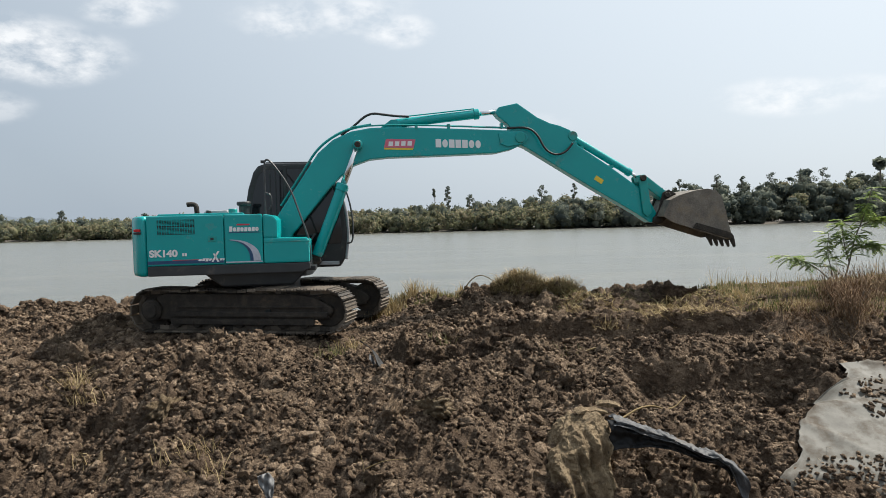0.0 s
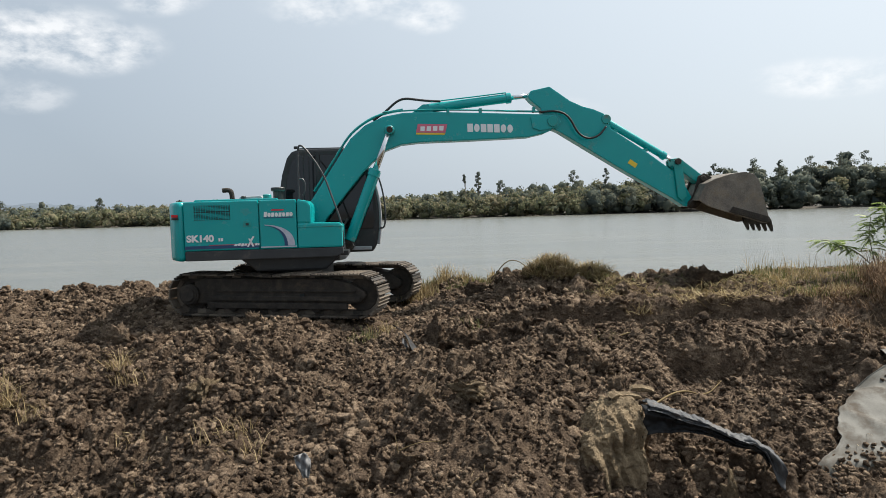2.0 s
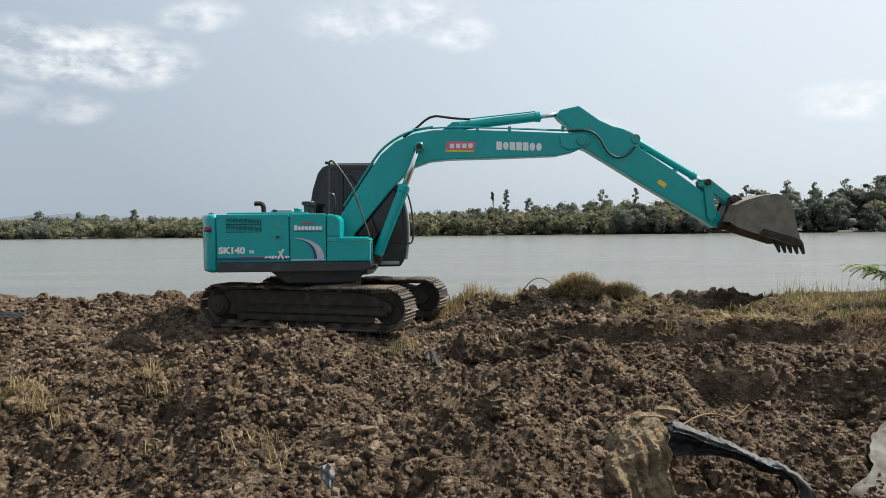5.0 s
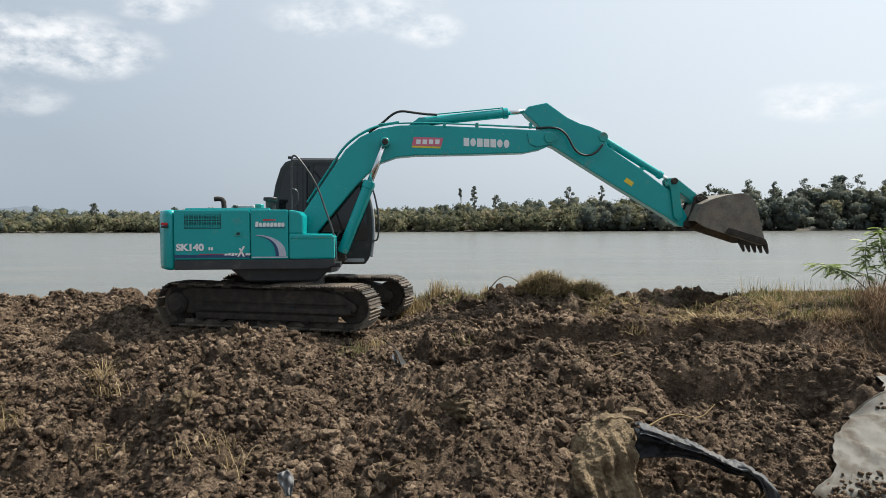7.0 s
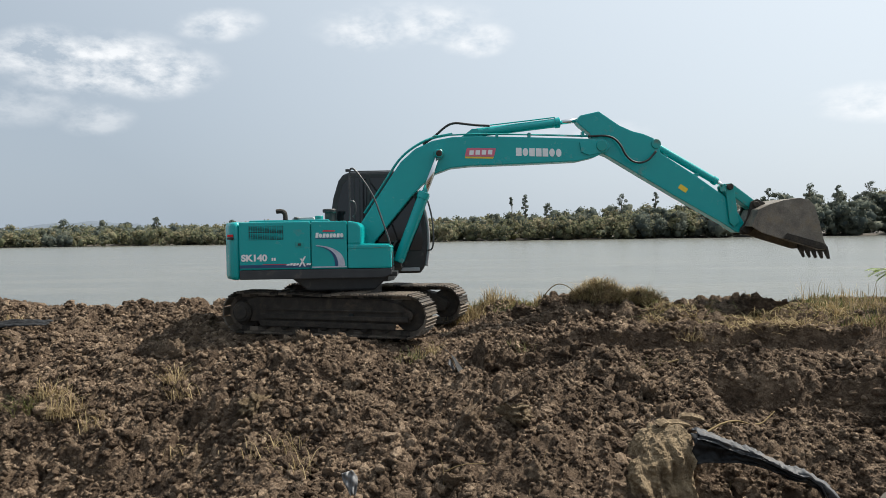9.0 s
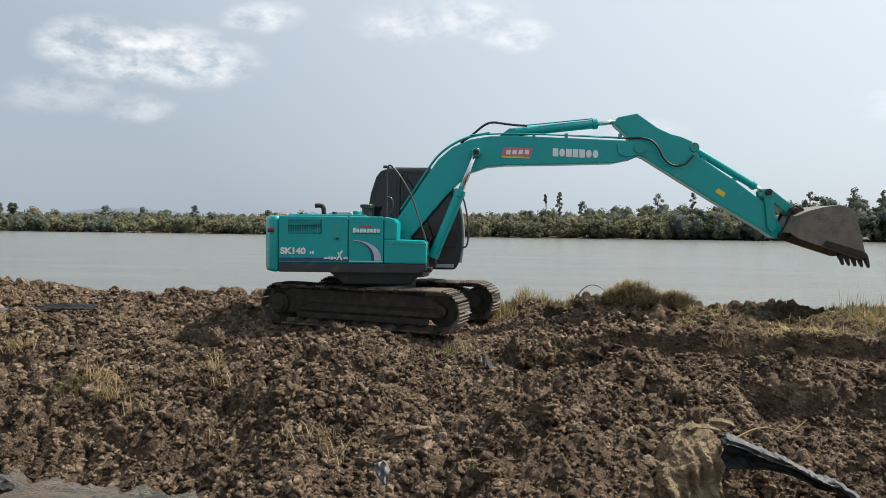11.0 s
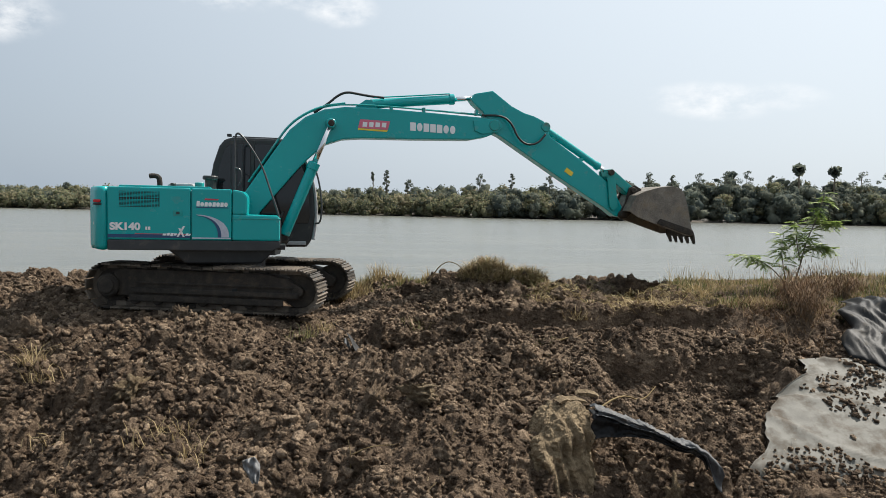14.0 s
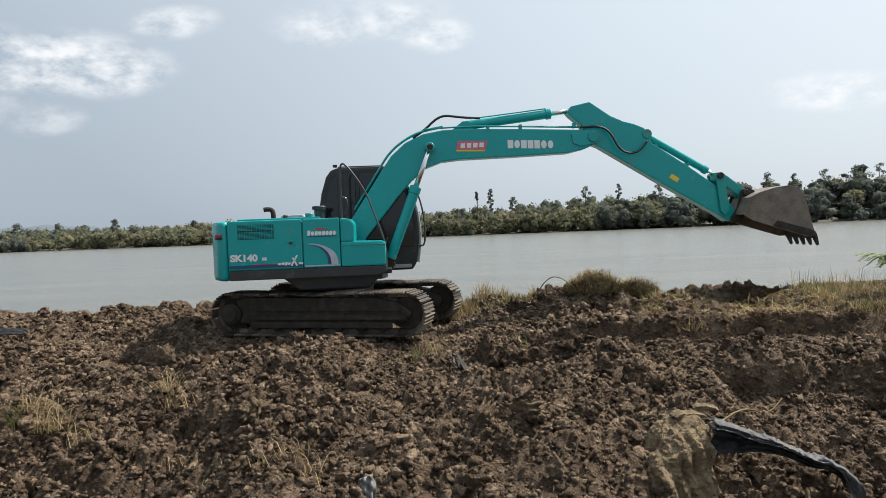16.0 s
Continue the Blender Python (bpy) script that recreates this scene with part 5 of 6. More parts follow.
def grooved_lump():
    """A big block of clay that the bucket's teeth have combed."""
    bm = bmesh.new()
    bmesh.ops.create_icosphere(bm, subdivisions=6, radius=1.0)
    for v in bm.verts:
        d = v.co.copy()
        p = Vector((d.x, d.y, d.z))
        m = max(abs(p.x) ** 3 + abs(p.y) ** 3 + abs(p.z) ** 3, 1e-6) ** (1 / 3)
        p = p / m
        q = Vector((p.x * 0.42, p.y * 0.34, p.z * 0.60))
        q.x *= 1.0 - 0.20 * p.z
        q.x += 0.07 * p.z
        q.y += 0.20 * p.z
        q.z += 0.10 * p.x * max(0.0, p.z)
        face = max(0.0, -d.y) ** 0.5
        wander = 0.25 * noise.noise(Vector((q.x * 3, 0, q.z * 2)))
        groove = math.cos((q.x + 0.20 * q.z + 0.16 * wander) * 2 * math.pi / 0.15)
        q.y += face * (0.055 * groove * (0.65 + 0.8 * noise.noise(q * 3.1 + Vector((4, 0, 0)))) + 0.02 * noise.noise(q * 9))
        q += d * (0.10 * noise.noise(q * 3.5) + 0.04 * noise.noise(q * 9) + 0.025 * noise.noise(q * 22) + 0.012 * noise.noise(q * 50))
        v.co = q
    return thing("clay_lump", bm, clay, "tall pale clay lump combed by bucket teeth", "clay lump", at=pose(1.42, 7.98, -1.26, 0, 0, 8))


grooved_lump()


# ---------------------------------------------------------------- mud, tarpaulin, plastic
def mud_height(x, y):
    _, m = roughness_at(x, y)
    streak = np.abs(fbm(x * 0.7 + 0.4 * fbm(x, y, 2), y * 4.2, 4, 0.6))
    return fine_land(x, y) + 0.03 + 0.03 * fbm(x * 0.8, y * 2.2, 3) + 0.09 * np.clip(0.07 - streak, 0, 1) / 0.07 * smooth(-0.25, 0.1, fbm(x * 0.6 + 7, y * 0.9, 2)) + 0.02 * fbm(x * 3, y * 8, 3, 0.6) - 0.4 * (1 - smooth(0.35, 0.75, m))


grid_sheet("mud", np.arange(-13, -3.2, 0.035), np.arange(5.75, 8.3, 0.03), mud_height, wet_mud, "smooth wet grey mud at the foot of the bank", "mud", smoothed=True)


def sheet_mesh(nu, nv, place):
    us, vs = np.linspace(0, 1, nu), np.linspace(0, 1, nv)
    verts = [place(u, v) for u in us for v in vs]
    idx = np.arange(nu * nv).reshape(nu, nv)
    faces = np.stack([idx[:-1, :-1], idx[1:, :-1], idx[1:, 1:], idx[:-1, 1:]], -1).reshape(-1, 4)
    return verts, faces


def sheet(name, nu, nv, place, material, label, category, thick=0.004, group="", smoothed=True):
    verts, faces = sheet_mesh(nu, nv, place)
    ob = new(name, mesh_from(name, verts, faces, material, smoothed))
    mod = ob.modifiers.new("thickness", "SOLIDIFY")
    mod.thickness = thick
    return tagged(ob, label, category, group)


def tarp_place(u, v):
    """Lies flat along the slope; a torn flap at its far corner, its near edge lost in soil."""
    y = 7.3 + 2.2 * v
    ragged = 0.14 * float(fbm(np.array(y * 3.1), np.array(3.0), 4)) + 0.05 * float(fbm(np.array(y * 11.0), np.array(7.0), 3))
    x0 = float(tarp_left(y)) + ragged + 0.42 * float(smooth(9.12, 9.2, y))
    x = x0 + (10.5 - x0) * u**1.25
    X, Y = np.array(x), np.array(y)
    spill = 0.30 * float(fbm(X * 1.9, Y * 1.9, 3)) - 0.14
    cover = float(smooth(7.40, 7.62, y + spill))
    z = float(land(X, Y)) - 0.06 + 0.095 * cover + 0.03 * float(fbm(X * 1.3, Y * 1.3, 3))
    fold = abs(2 * ((0.55 * x + 0.9 * y + 0.9 * float(fbm(X * 0.8, Y * 0.8, 3))) % 1.0) - 1)
    z += 0.03 * fold**8 + 0.022 * float(fbm(X * 5, Y * 5, 4, 0.6)) + 0.015 * float(smooth(0.02, 0.0, u))
    return (x, y, z)


sheet("white_tarpaulin", 120, 84, tarp_place, white_tarp_mat, "weathered white tarpaulin spread on the slope, strewn with soil", "tarpaulin", 0.006)


def crumple(cx, cy, lx, ly, lift, folds, seed, turn=0.0, lie=1.4):
    c, s = math.cos(turn), math.sin(turn)

    def place(u, v):
        a, b = (u - 0.5) * lx, (v - 0.5) * ly
        edge = 0.08 * math.sin(9 * u + seed) + 0.07 * math.sin(13 * v + 2 * seed)
        a, b = a * (1 + edge), b * (1 - edge)
        x, y = cx + c * a - s * b, cy + s * a + c * b
        X, Y = np.array(x), np.array(y)
        n1 = float(fbm(np.array(u * 2.3 + seed), np.array(v * 2.7), 3, 0.5))
        n2 = float(fbm(np.array(u * 6.0 + 2 * seed), np.array(v * 6.0), 3, 0.55))
        ridge = 0.0
        for k, (freq, amp) in enumerate(((0.5, 0.8), (1.0, 0.55), (1.9, 0.32), (3.4, 0.16))):
            turned_by = lie + 0.16 * math.sin(seed * 3.1 + 2.3 * k)
            along = (u * math.cos(turned_by) * lx / ly + v * math.sin(turned_by)) * folds * freq + 0.7 * n1 + 0.18 * n2
            ridge += amp * (1 - abs(2 * (along % 1.0) - 1)) ** 2.4
        body = math.sin(math.pi * min(1, max(0, u))) * math.sin(math.pi * min(1, max(0, v)))
        z = float(land(X, Y)) + 0.03 + lift * (body**0.6 * (0.40 + 0.35 * n1 + 0.1 * n2) + 0.5 * (0.35 + 0.65 * body**0.4) * ridge)
        return (x + 0.08 * n1 + 0.03 * n2, y + 0.08 * n1, z)
    return place


sheet("black_plastic_sheet", 90, 76, crumple(7.62, 9.75, 2.4, 2.1, 0.36, 6, 3.0, -0.55, 0.30), black_plastic, "crumpled black plastic sheet above the tarpaulin", "plastic sheet", smoothed=False)
sheet("crumpled_plastic", 100, 84, crumple(-7.75, 7.15, 1.9, 1.05, 0.27, 5, 8.0, -0.1, 1.5), black_plastic, "heap of crumpled black plastic lying on the mud", "plastic sheet", smoothed=False)
sheet("crumpled_plastic", 70, 50, crumple(-7.7, 7.45, 1.3, 0.6, 0.24, 3, 5.0, 0.1, 1.4), grey_plastic, "folded grey plastic lying behind the black heap", "plastic sheet")
sheet("plastic_scrap", 50, 24, crumple(-9.35, 11.85, 1.15, 0.34, 0.10, 3, 2.0, 0.3), black_plastic, "long black plastic scrap on the bank", "plastic sheet")
sheet("plastic_scrap", 30, 18, crumple(-10.6, 11.4, 0.5, 0.3, 0.08, 3, 4.0, 0.8), grey_plastic, "grey plastic scrap on the bank", "plastic sheet")


def drape(u, v, width=0.2, hang=0.12):
    """A gathered strip of plastic along a soil edge: lengthwise folds on top, then hanging in front."""
    n1 = float(fbm(np.array(u * 2.4 + 2), np.array(v * 1.6), 2, 0.5))
    n2 = float(fbm(np.array(u * 5 + 9), np.array(v * 5 + 4), 3))
    x = 1.84 + 1.32 * u + 0.05 * n2
    ridge_y = 7.94 - 0.32 * u + 0.04 * n1
    ridge_z = -0.68 - 0.28 * u - 0.16 * u**2.2 + 0.10 * float(fbm(np.array(u * 3.6), np.array(1.0), 3))
    fold = (1 - abs(2 * ((2.1 * v + 0.35 * u + 0.8 * n1) % 1.0) - 1)) ** 1.5 + 0.4 * (1 - abs(2 * ((4.3 * v - 1.3 * u + 1.1 * n2) % 1.0) - 1))
    fold += 1.6 * abs(float(fbm(np.array(u * 16 + 3), np.array(v * 6 + 1), 3, 0.6))) + 0.8 * abs(float(fbm(np.array(u * 7 + 13), np.array(v * 9 + 1), 2, 0.6)))
    wide = width * (1.0 + 1.5 * float(fbm(np.array(u * 5 + 30), np.array(2.0), 3)) + 0.25 * math.cos(6 * u))
    if v < 0.5:
        w = (0.5 - v) / 0.5
        return (x, ridge_y + wide * w, ridge_z - 0.02 * w + 0.032 * fold)
    w = (v - 0.5) / 0.5
    drop = hang * (0.6 + 1.2 * abs(n1)) + 0.30 * float(smooth(0.86, 0.97, u))
    return (x + 0.05 * w * n2 + 0.04 * w * float(smooth(0.86, 0.97, u)), ridge_y - 0.05 * w - 0.06 * fold, ridge_z - drop * w + 0.02 * fold)


sheet("plastic_rag", 90, 18, lambda u, v: drape(u, v, 0.10, 0.05), grey_plastic, "torn grey plastic draped over the dug edge", "plastic sheet", smoothed=False)


def under_rag(u, v):
    p = drape(0.9 * u, 0.42 + 0.58 * v, 0.16, 0.10 + 0.24 * (1 - u) ** 3)
    return (p[0] - 0.06 * (1 - u), p[1] + 0.03, p[2] - 0.03)


sheet("plastic_rag", 70, 20, under_rag, black_plastic, "torn black plastic hanging under the grey one", "plastic sheet", smoothed=False)


def ribbon(u, v):
    x, y = -1.32 + 0.62 * u + 0.05 * math.sin(5 * u), 10.38 - 0.92 * u
    z = -0.06 - 0.46 * u + 0.03 * math.sin(7 * u)
    w = 0.022 + 0.06 * math.exp(-((u - 0.5) / 0.2) ** 2)
    return (x + (v - 0.5) * w * 1.5, y - 0.12, z - (v - 0.5) * w * 1.2 + 0.006 * math.sin(30 * u + 6 * v))


sheet("plastic_strip", 50, 10, ribbon, black_plastic, "twisted dark plastic strip half buried in the slope", "plastic sheet")
sheet("plastic_strip", 16, 10, lambda u, v: (-1.15 + 0.16 * u, 9.95 - 0.12 * v, -0.20 - 0.22 * u - 0.05 * v + 0.02 * math.sin(8 * u)), grey_plastic, "small grey plastic flap on the slope", "plastic sheet")


def bag(u, v):
    fold = abs(2 * ((2.2 * u + 0.9 * v) % 1.0) - 1) + 0.6 * abs(2 * ((1.7 * v - 1.3 * u + 0.3) % 1.0) - 1)
    wide = 0.05 + 0.10 * math.sin(math.pi * min(1.0, 0.25 + 0.75 * v))
    return (-1.96 + wide * (u - 0.4) + 0.09 * v, 7.12 - 0.05 * fold - 0.08 * v, -0.88 - 0.20 * v + 0.04 * u * (1 - v) + 0.012 * fold)


sheet("plastic_bag", 14, 18, bag, pale_plastic, "small crumpled pale plastic bag in the soil", "plastic bag", smoothed=False)

# pale bark slabs and stalks by the lump
for x, y, z, lx, ly, rz in ((1.72, 8.42, -0.66, 0.34, 0.10, 10), (1.90, 8.50, -0.60, 0.30, 0.09, -4), (1.55, 8.30, -0.62, 0.22, 0.12, 30)):
    slab = prism([(-lx / 2, -0.015), (-lx / 2 + 0.04, 0.02), (0, 0.035), (lx / 2 - 0.05, 0.018), (lx / 2, -0.01), (0, -0.03)], -ly / 2, ly / 2, 0.008)
    thing("bark_slab", slab, clay, "pale dry stem slab lying beside the lump", "stem slab", "pale slabs", at=pose(x, y, z, 14, 5, rz))


def stalk(points, r, label):
    thing("dry_stalk", tube(points, r, 6, taper=0.4), straw, label, "stalk", "dry stalks", smooth=True)


def on_ground(x, y, up=0.06):
    return (x, y, float(fine_land(np.array(x), np.array(y))) + up)


stalk([on_ground(2.0, 8.45), on_ground(2.45, 8.8, 0.1), on_ground(2.9, 9.2, 0.08), on_ground(3.2, 9.5, 0.1)], 0.016, "long dry stalk lying up the slope")
stalk([on_ground(1.5, 10.15, 0.02), on_ground(1.9, 10.35, 0.03), on_ground(2.3, 10.45, 0.03), on_ground(2.7, 10.7, 0.03)], 0.020, "dry root along the cut slope")
stalk([on_ground(-0.97, 7.3, -0.05), (-0.95, 7.36, -0.95), (-0.99, 7.4, -0.78)], 0.007, "pale straw sticking out of the soil")
stalk([on_ground(-0.95, 7.4, 0.1), on_ground(-0.75, 7.44, 0.12), on_ground(-0.5, 7.5, 0.1)], 0.007, "pale straw lying on the soil")
stalk([on_ground(-9.9, 10.9, 0.15), on_ground(-9.2, 10.85, 0.2), on_ground(-8.5, 10.7, 0.12)], 0.008, "long pale straw lying on the bank")
stalk([on_ground(0.2, 12.85, 0.1), (0.5, 12.9, 0.68), (0.8, 12.9, 0.62), on_ground(1.0, 12.95, 0.1)], 0.012, "arched dry root on the crest")


# ---------------------------------------------------------------- grass
def blades(P, length, width, lean, rng, droop=0.4):
    """Bent blades rooted at the points; lean: 0 upright, 1 lying."""
    n = len(P)
    a = rng.uniform(0, 2 * np.pi, n)
    flat = np.stack([np.cos(a), np.sin(a), np.zeros(n)], 1)
    tilt = np.clip(lean + rng.normal(0, 0.18, n), 0, 1.05)[:, None] * 1.45
    d = flat * np.sin(tilt) + np.array([0, 0, 1.0]) * np.cos(tilt)
    L = (length * (0.5 + rng.random(n)))[:, None]
    side = np.stack([-np.sin(a), np.cos(a), 0.3 * rng.normal(0, 1, n)], 1) * (width * (0.6 + 0.8 * rng.random(n)))[:, None]
    mid = P + d * L * 0.55
    tip = mid + (d * 0.5 + flat * droop * 0.4 - np.array([0, 0, 1.0]) * droop * 0.25) * L * 0.6
    v = np.stack([P - side, P + side, mid + side * 0.7, mid - side * 0.7, tip], 1).reshape(-1, 3)
    i = np.arange(n)[:, None] * 5
    return v, np.concatenate([i + [0, 1, 2], i + [0, 2, 3], i + [3, 2, 4]])


def grass_field(name, count, x0, x1, y0, y1, length, width, lean, material, label, seed, mask=None, kind="stuff", category="grass"):
    rng = np.random.default_rng(seed)
    X, Y = rng.uniform(x0, x1, count), rng.uniform(y0, y1, count)
    m = value_noise(X * 2.3 + seed, Y * 2.3) + 0.5 * value_noise(X * 6, Y * 6 + seed) > -0.12
    if mask is not None:
        m &= mask(X, Y)
    X, Y = X[m], Y[m]
    P = np.stack([X, Y, fine_land(X, Y) - 0.01], 1)
    tall = length * np.clip(0.75 + 1.5 * fbm(X * 1.7 + seed, Y * 1.7, 3), 0.25, 1.7)
    v, f = blades(P, tall, width, lean, rng)
    tagged(new(name, mesh_from(name, v, f, material)), label, category, "", kind)


right_bank = lambda X, Y: Y > 11.3 - 0.35 * (X - 4.6) + 0.3 * value_noise(X * 2, Y * 0 + 2)
grass_field("dry_grass", 10000, 4.9, 11.2, 10.2, 14.2, 0.12, 0.006, 0.34, straw, "dry straw-coloured grass along the bank top", 51, right_bank)
grass_field("green_grass", 10000, 4.9, 11.2, 10.4, 14.2, 0.12, 0.007, 0.35, green_grass, "green and yellowing grass along the bank top", 52, right_bank)
grass_field("tall_grass", 900, 5.0, 11.2, 12.0, 14.0, 0.42, 0.004, 0.15, straw, "tall thin seed stalks on the bank top", 53, right_bank)
grass_field("hay", 5200, 2.0, 5.4, 11.25, 13.0, 0.24, 0.006, 0.85, straw, "flattened yellow hay on the bank top", 54)
grass_field("hay_fringe", 1900, 1.5, 5.2, 11.9, 13.6, 0.18, 0.006, 0.75, green_grass, "green-yellow flattened grass on the bank top", 55)
grass_field("crest_grass", 2600, -1.6, 0.3, 13.2, 14.2, 0.28, 0.006, 0.3, straw, "dry grass on the crest behind the tracks", 56)
grass_field("crest_green", 1200, -1.3, 0.2, 13.1, 14.0, 0.22, 0.006, 0.3, green_grass, "green grass on the crest behind the tracks", 57)
grass_field("loose_straw", 2200, -13, 4.5, 6.4, 12.8, 0.17, 0.003, 0.88, straw, "loose straw scattered over the dug soil", 58)
grass_field("slope_weed", 3000, 4.7, 7.0, 9.6, 11.4, 0.16, 0.006, 0.6, brush, "dark withered weeds on the slope", 59, lambda X, Y: (Y > 9.75) & (Y < 11.7))
grass_field("mud_weed", 700, -8.6, -7.3, 6.2, 7.0, 0.13, 0.010, 0.45, green_grass, "low green weed at the edge of the mud", 60)
grass_field("left_weed", 900, -9.6, -8.3, 7.6, 8.6, 0.2, 0.006, 0.5, green_grass, "yellow-green weed at the foot of the bank", 62)


def tuft(x, y, count, length, material, label, seed, lean=0.45, spread=0.10):
    rng = np.random.default_rng(seed)
    P = np.stack([rng.normal(0, spread, count), rng.normal(0, spread, count), np.full(count, -0.02)], 1)
    v, f = blades(P, length, 0.0045, lean, rng, 0.9)
    ob = new("grass_tuft", mesh_from("grass_tuft", v, f, material))
    ob.matrix_basis = Matrix.Translation(on_ground(x, y, 0.03))
    tagged(ob, label, "grass", "dry grass tufts")


for i, (x, y, n, l, mat) in enumerate(((-6.55, 9.15, 120, 0.42, straw), (-6.05, 9.0, 60, 0.32, straw), (-7.25, 9.25, 150, 0.36, green_grass), (-7.0, 9.4, 90, 0.36, straw), (-8.7, 9.9, 90, 0.34, straw), (-9.6, 10.4, 70, 0.3, straw), (-5.25, 9.75, 60, 0.34, straw), (-9.9, 12.4, 60, 0.3, straw),
                                       (-5.0, 9.5, 40, 0.3, straw), (-2.9, 8.1, 26, 0.26, straw), (-3.2, 7.9, 22, 0.3, straw), (-1.75, 10.5, 60, 0.2, green_grass), (-0.2, 10.9, 50, 0.22, green_grass), (1.7, 10.3, 50, 0.2, green_grass), (2.5, 11.2, 60, 0.28, straw), (-1.5, 10.7, 60, 0.25, straw), (-4.6, 8.7, 30, 0.25, straw), (-11.2, 12.6, 70, 0.3, straw), (-2.6, 7.6, 24, 0.3, straw))):
    tuft(x, y, n, l, mat, "green grass tuft in the dug soil" if mat is green_grass else "dry straw-coloured grass tuft in the dug soil", 200 + i)


def hay_pile(cx, cy, rx, rz, label, seed):
    """A heap of earth thatched with pulled grass."""
    rng = np.random.default_rng(seed)
    root = tagged(new("hay_pile"), label, "hay pile", "hay piles")
    base = float(land(np.array(cx), np.array(cy)))
    root.matrix_basis = Matrix.Translation((cx, cy, base))
    v, f = clod_shape(seed, 4)
    v = v * (rx * 0.66, rx * 0.5, rz * 0.58)
    core = new("earth_core", mesh_from("earth_core", v, f, soil))
    core.parent = root
    n = 2200
    d = rng.normal(0, 1, (n, 3))
    d[:, 2] = np.abs(d[:, 2])
    d /= np.linalg.norm(d, axis=1)[:, None]
    P = d * (rx * 0.86, rx * 0.64, rz * 0.84) + rng.normal(0, 0.03, (n, 3))
    for nm, mat, sl in (("straw_cover", straw, slice(0, 2050)), ("green_cover", green_grass, slice(2050, 2200))):
        k = np.arange(n)[sl]
        pv, pf = blades(P[k], 0.20, 0.005, 0.7, rng, 0.8)
        ob = new(nm, mesh_from(nm, pv, pf, mat))
        ob.parent = root


hay_pile(1.36, 13.15, 0.54, 0.40, "heap of pulled grass and earth on the crest", 61)
hay_pile(2.10, 13.2, 0.42, 0.24, "low heap of grass and earth on the crest", 63)


def dry_bush(cx, cy, cz, h, w, label, seed):
    rng = np.random.default_rng(seed)
    root = tagged(new("dry_bush"), label, "bush", "dry bushes")
    root.matrix_basis = Matrix.Translation((cx, cy, cz))
    bm = bmesh.new()
    pts = []
    for k in range(26):
        a = rng.uniform(0, 6.28)
        top = Vector((math.cos(a) * w * rng.uniform(0.2, 1), math.sin(a) * w * 0.7 * rng.uniform(0.2, 1), h * rng.uniform(0.55, 1.0)))
        tube([(0.3 * top.x, 0.3 * top.y, 0), top * 0.6 + Vector((0, 0, 0.05)), top], 0.008, 4, bm, taper=0.3, rounds=1)
        for _ in range(60):
            pts.append(top * rng.uniform(0.35, 1.05) + Vector(rng.normal(0, 0.10, 3)))
    part("stem", bm, bark, root)
    v, f = blades(np.array([p[:] for p in pts]), 0.11, 0.004, 0.4, rng)
    ob = new("dry_foliage", mesh_from("dry_foliage", v, f, brush))
    ob.parent = root


def bush_at(x, y, h, w, seed):
    dry_bush(x, y, float(land(np.array(x), np.array(y))) - 0.05, h, w, "brown dried-out bush on the bank", seed)


bush_at(6.15, 11.0, 0.60, 0.38, 71)
bush_at(6.05, 10.5, 0.55, 0.34, 72)
bush_at(6.75, 11.5, 0.5, 0.4, 73)
bush_at(7.6, 11.9, 0.45, 0.4, 74)


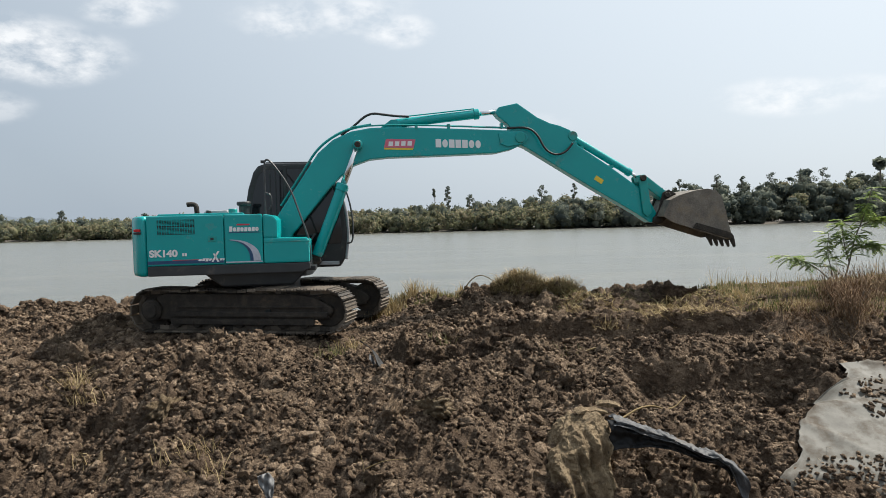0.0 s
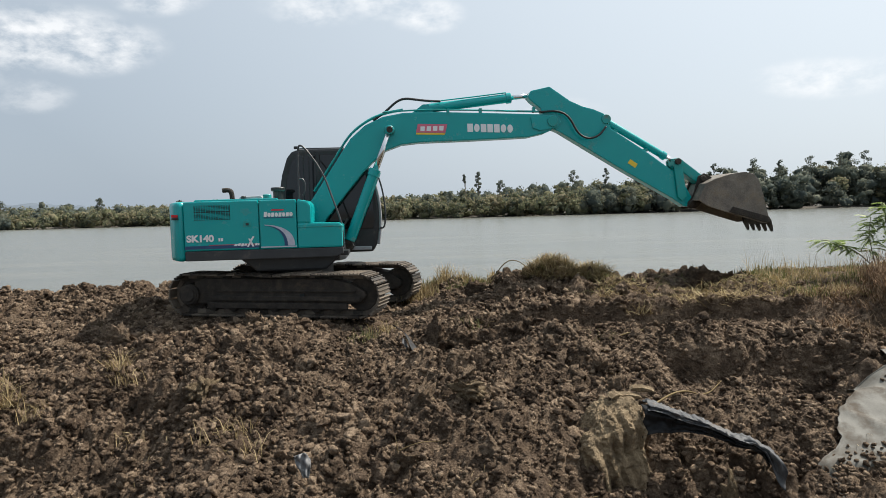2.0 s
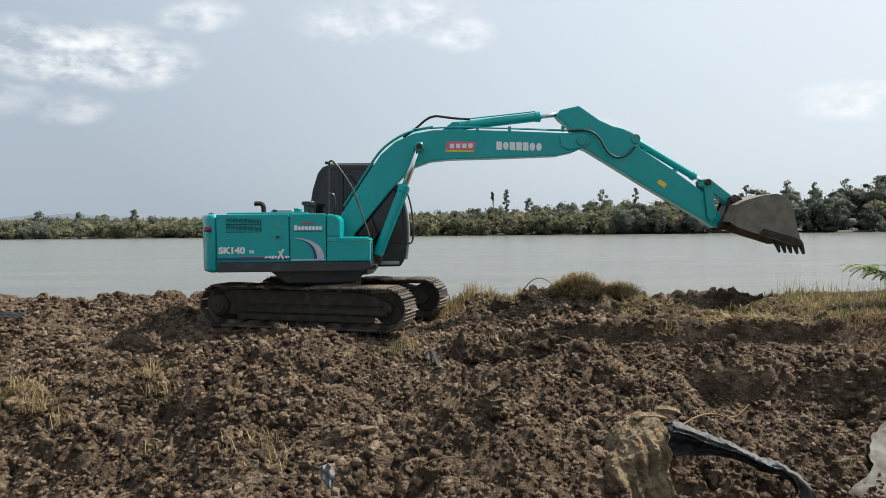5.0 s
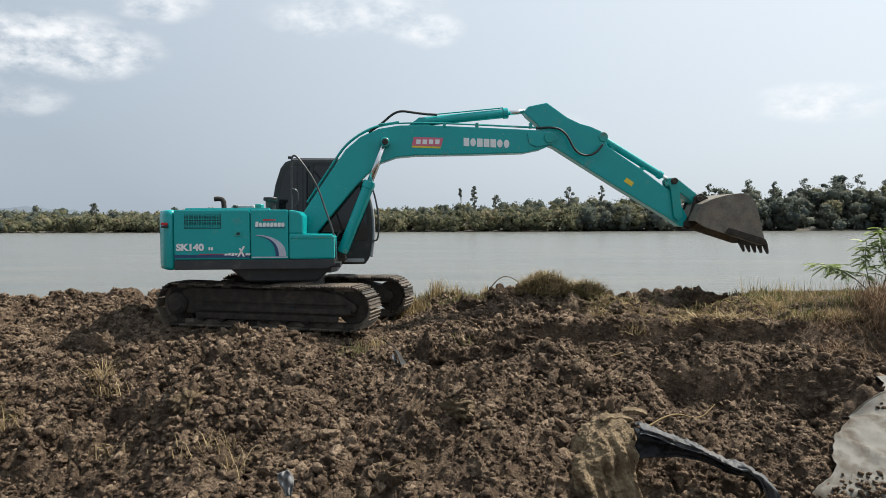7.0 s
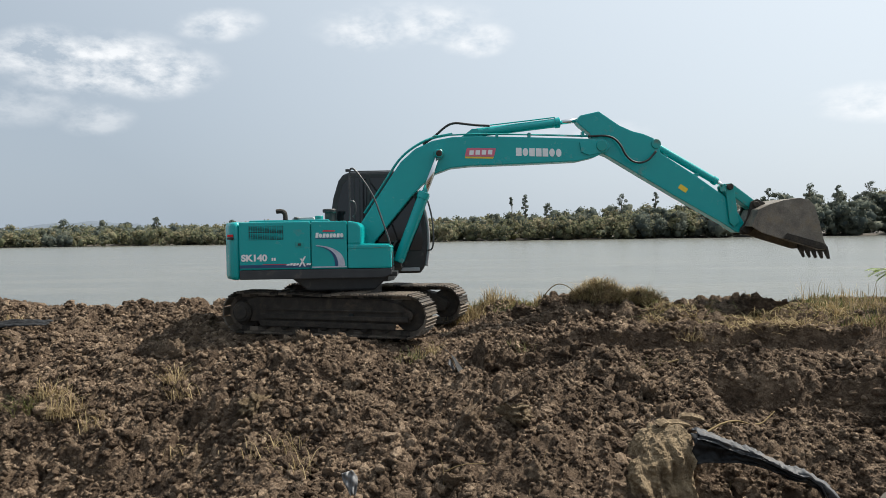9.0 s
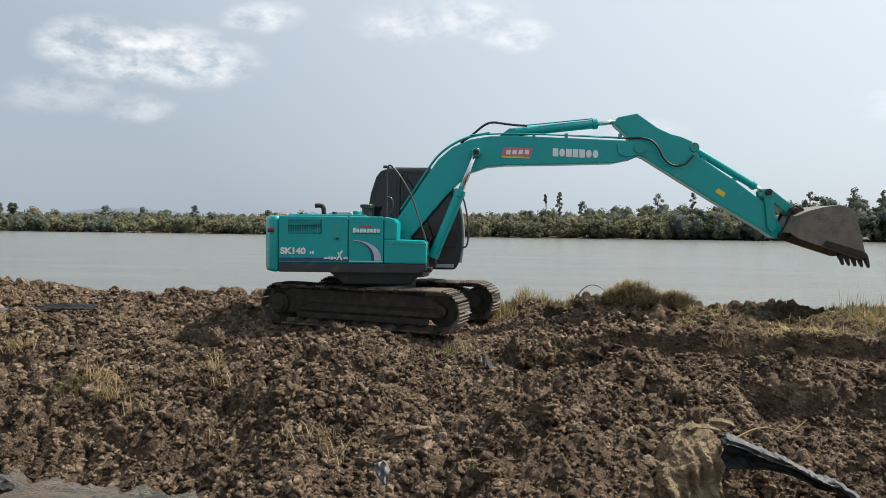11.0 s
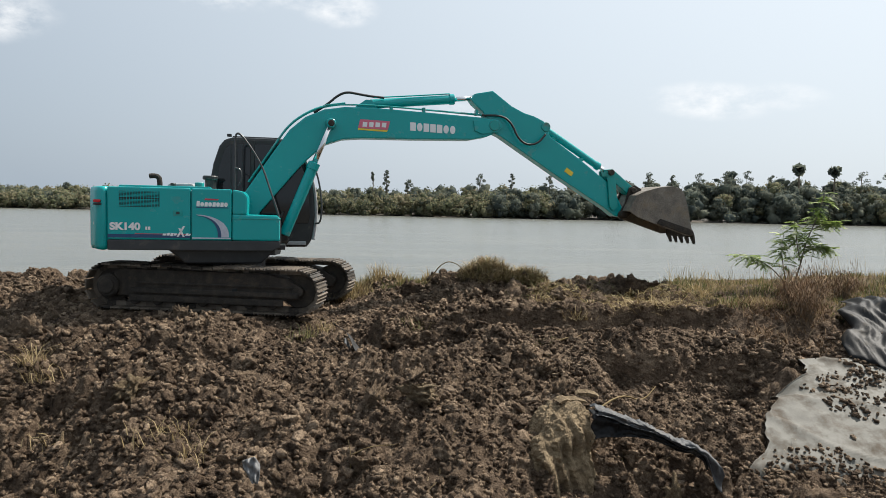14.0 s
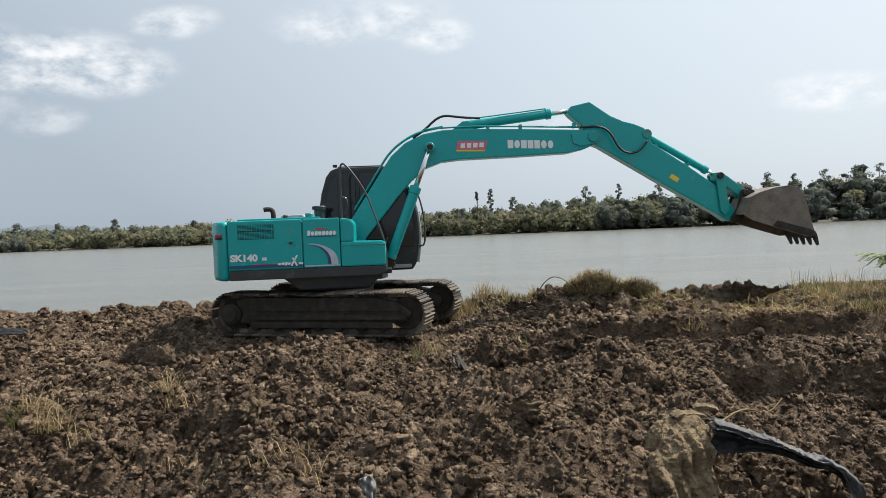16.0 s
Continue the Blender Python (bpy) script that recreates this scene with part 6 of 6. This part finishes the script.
def shrub(x, y, base, label, seed):
    """A young tree with feathery compound leaves."""
    rng = np.random.default_rng(seed)
    root = tagged(new("shrub"), label, "shrub")
    root.matrix_basis = Matrix.Translation((x, y, base))
    stems = [[(0, 0, 0), (0.14, 0, 0.45), (0.24, 0.02, 0.9), (0.42, 0, 1.35), (0.56, 0, 1.85)],
             [(-0.05, 0.03, 0), (-0.16, 0.05, 0.4), (-0.25, 0, 0.75), (-0.22, 0, 1.05)],
             [(-0.06, 0, 0.05), (-0.42, 0, 0.42), (-0.8, 0.02, 0.62), (-1.08, 0, 0.66)],
             [(0.2, 0, 0.7), (0.5, 0.02, 0.85), (0.74, 0, 0.78)],
             [(0.35, 0, 1.15), (0.65, 0, 1.3), (0.85, 0, 1.28)],
             [(0.15, 0, 0.5), (0.0, -0.05, 0.95), (-0.02, -0.05, 1.3)]]
    verts, faces = [], []
    for k, line in enumerate(stems):
        bm = tube(line, 0.019 if k == 0 else 0.012, 6, taper=0.3)
        part("stem", bm, bark, root)
        pts = [Vector(p) for p in line]
        for i in range(80 if k == 0 else 44):
            u = 0.35 + 0.65 * rng.random()
            j = min(int(u * (len(pts) - 1)), len(pts) - 2)
            o = pts[j].lerp(pts[j + 1], u * (len(pts) - 1) - j)
            a = rng.uniform(0, 6.28)
            d = Vector((math.cos(a), math.sin(a), rng.uniform(-0.5, 0.6))).normalized()
            L = rng.uniform(0.12, 0.27)
            across = d.cross(Vector((0, 0, 1))).normalized()
            for q in range(7):
                s = 0.2 + 0.8 * q / 6
                c = o + d * L * s + Vector((0, 0, -0.16 * L * s * s * 2))
                for sg in (-1, 1):
                    tip = c + (across * sg * 0.75 + d * 0.45 + Vector((0, 0, -0.25))) * 0.10
                    wd = d * 0.017
                    i0 = len(verts)
                    verts += [c, (c + tip) / 2 + wd, tip, (c + tip) / 2 - wd]
                    faces.append((i0, i0 + 1, i0 + 2, i0 + 3))
    ob = new("foliage", mesh_from("foliage", [tuple(p) for p in verts], faces, shrub_leaf))
    ob.parent = root


shrub(7.10, 12.6, float(land(np.array(7.1), np.array(12.6))) - 0.02, "young shrub with feathery green leaves on the bank", 81)
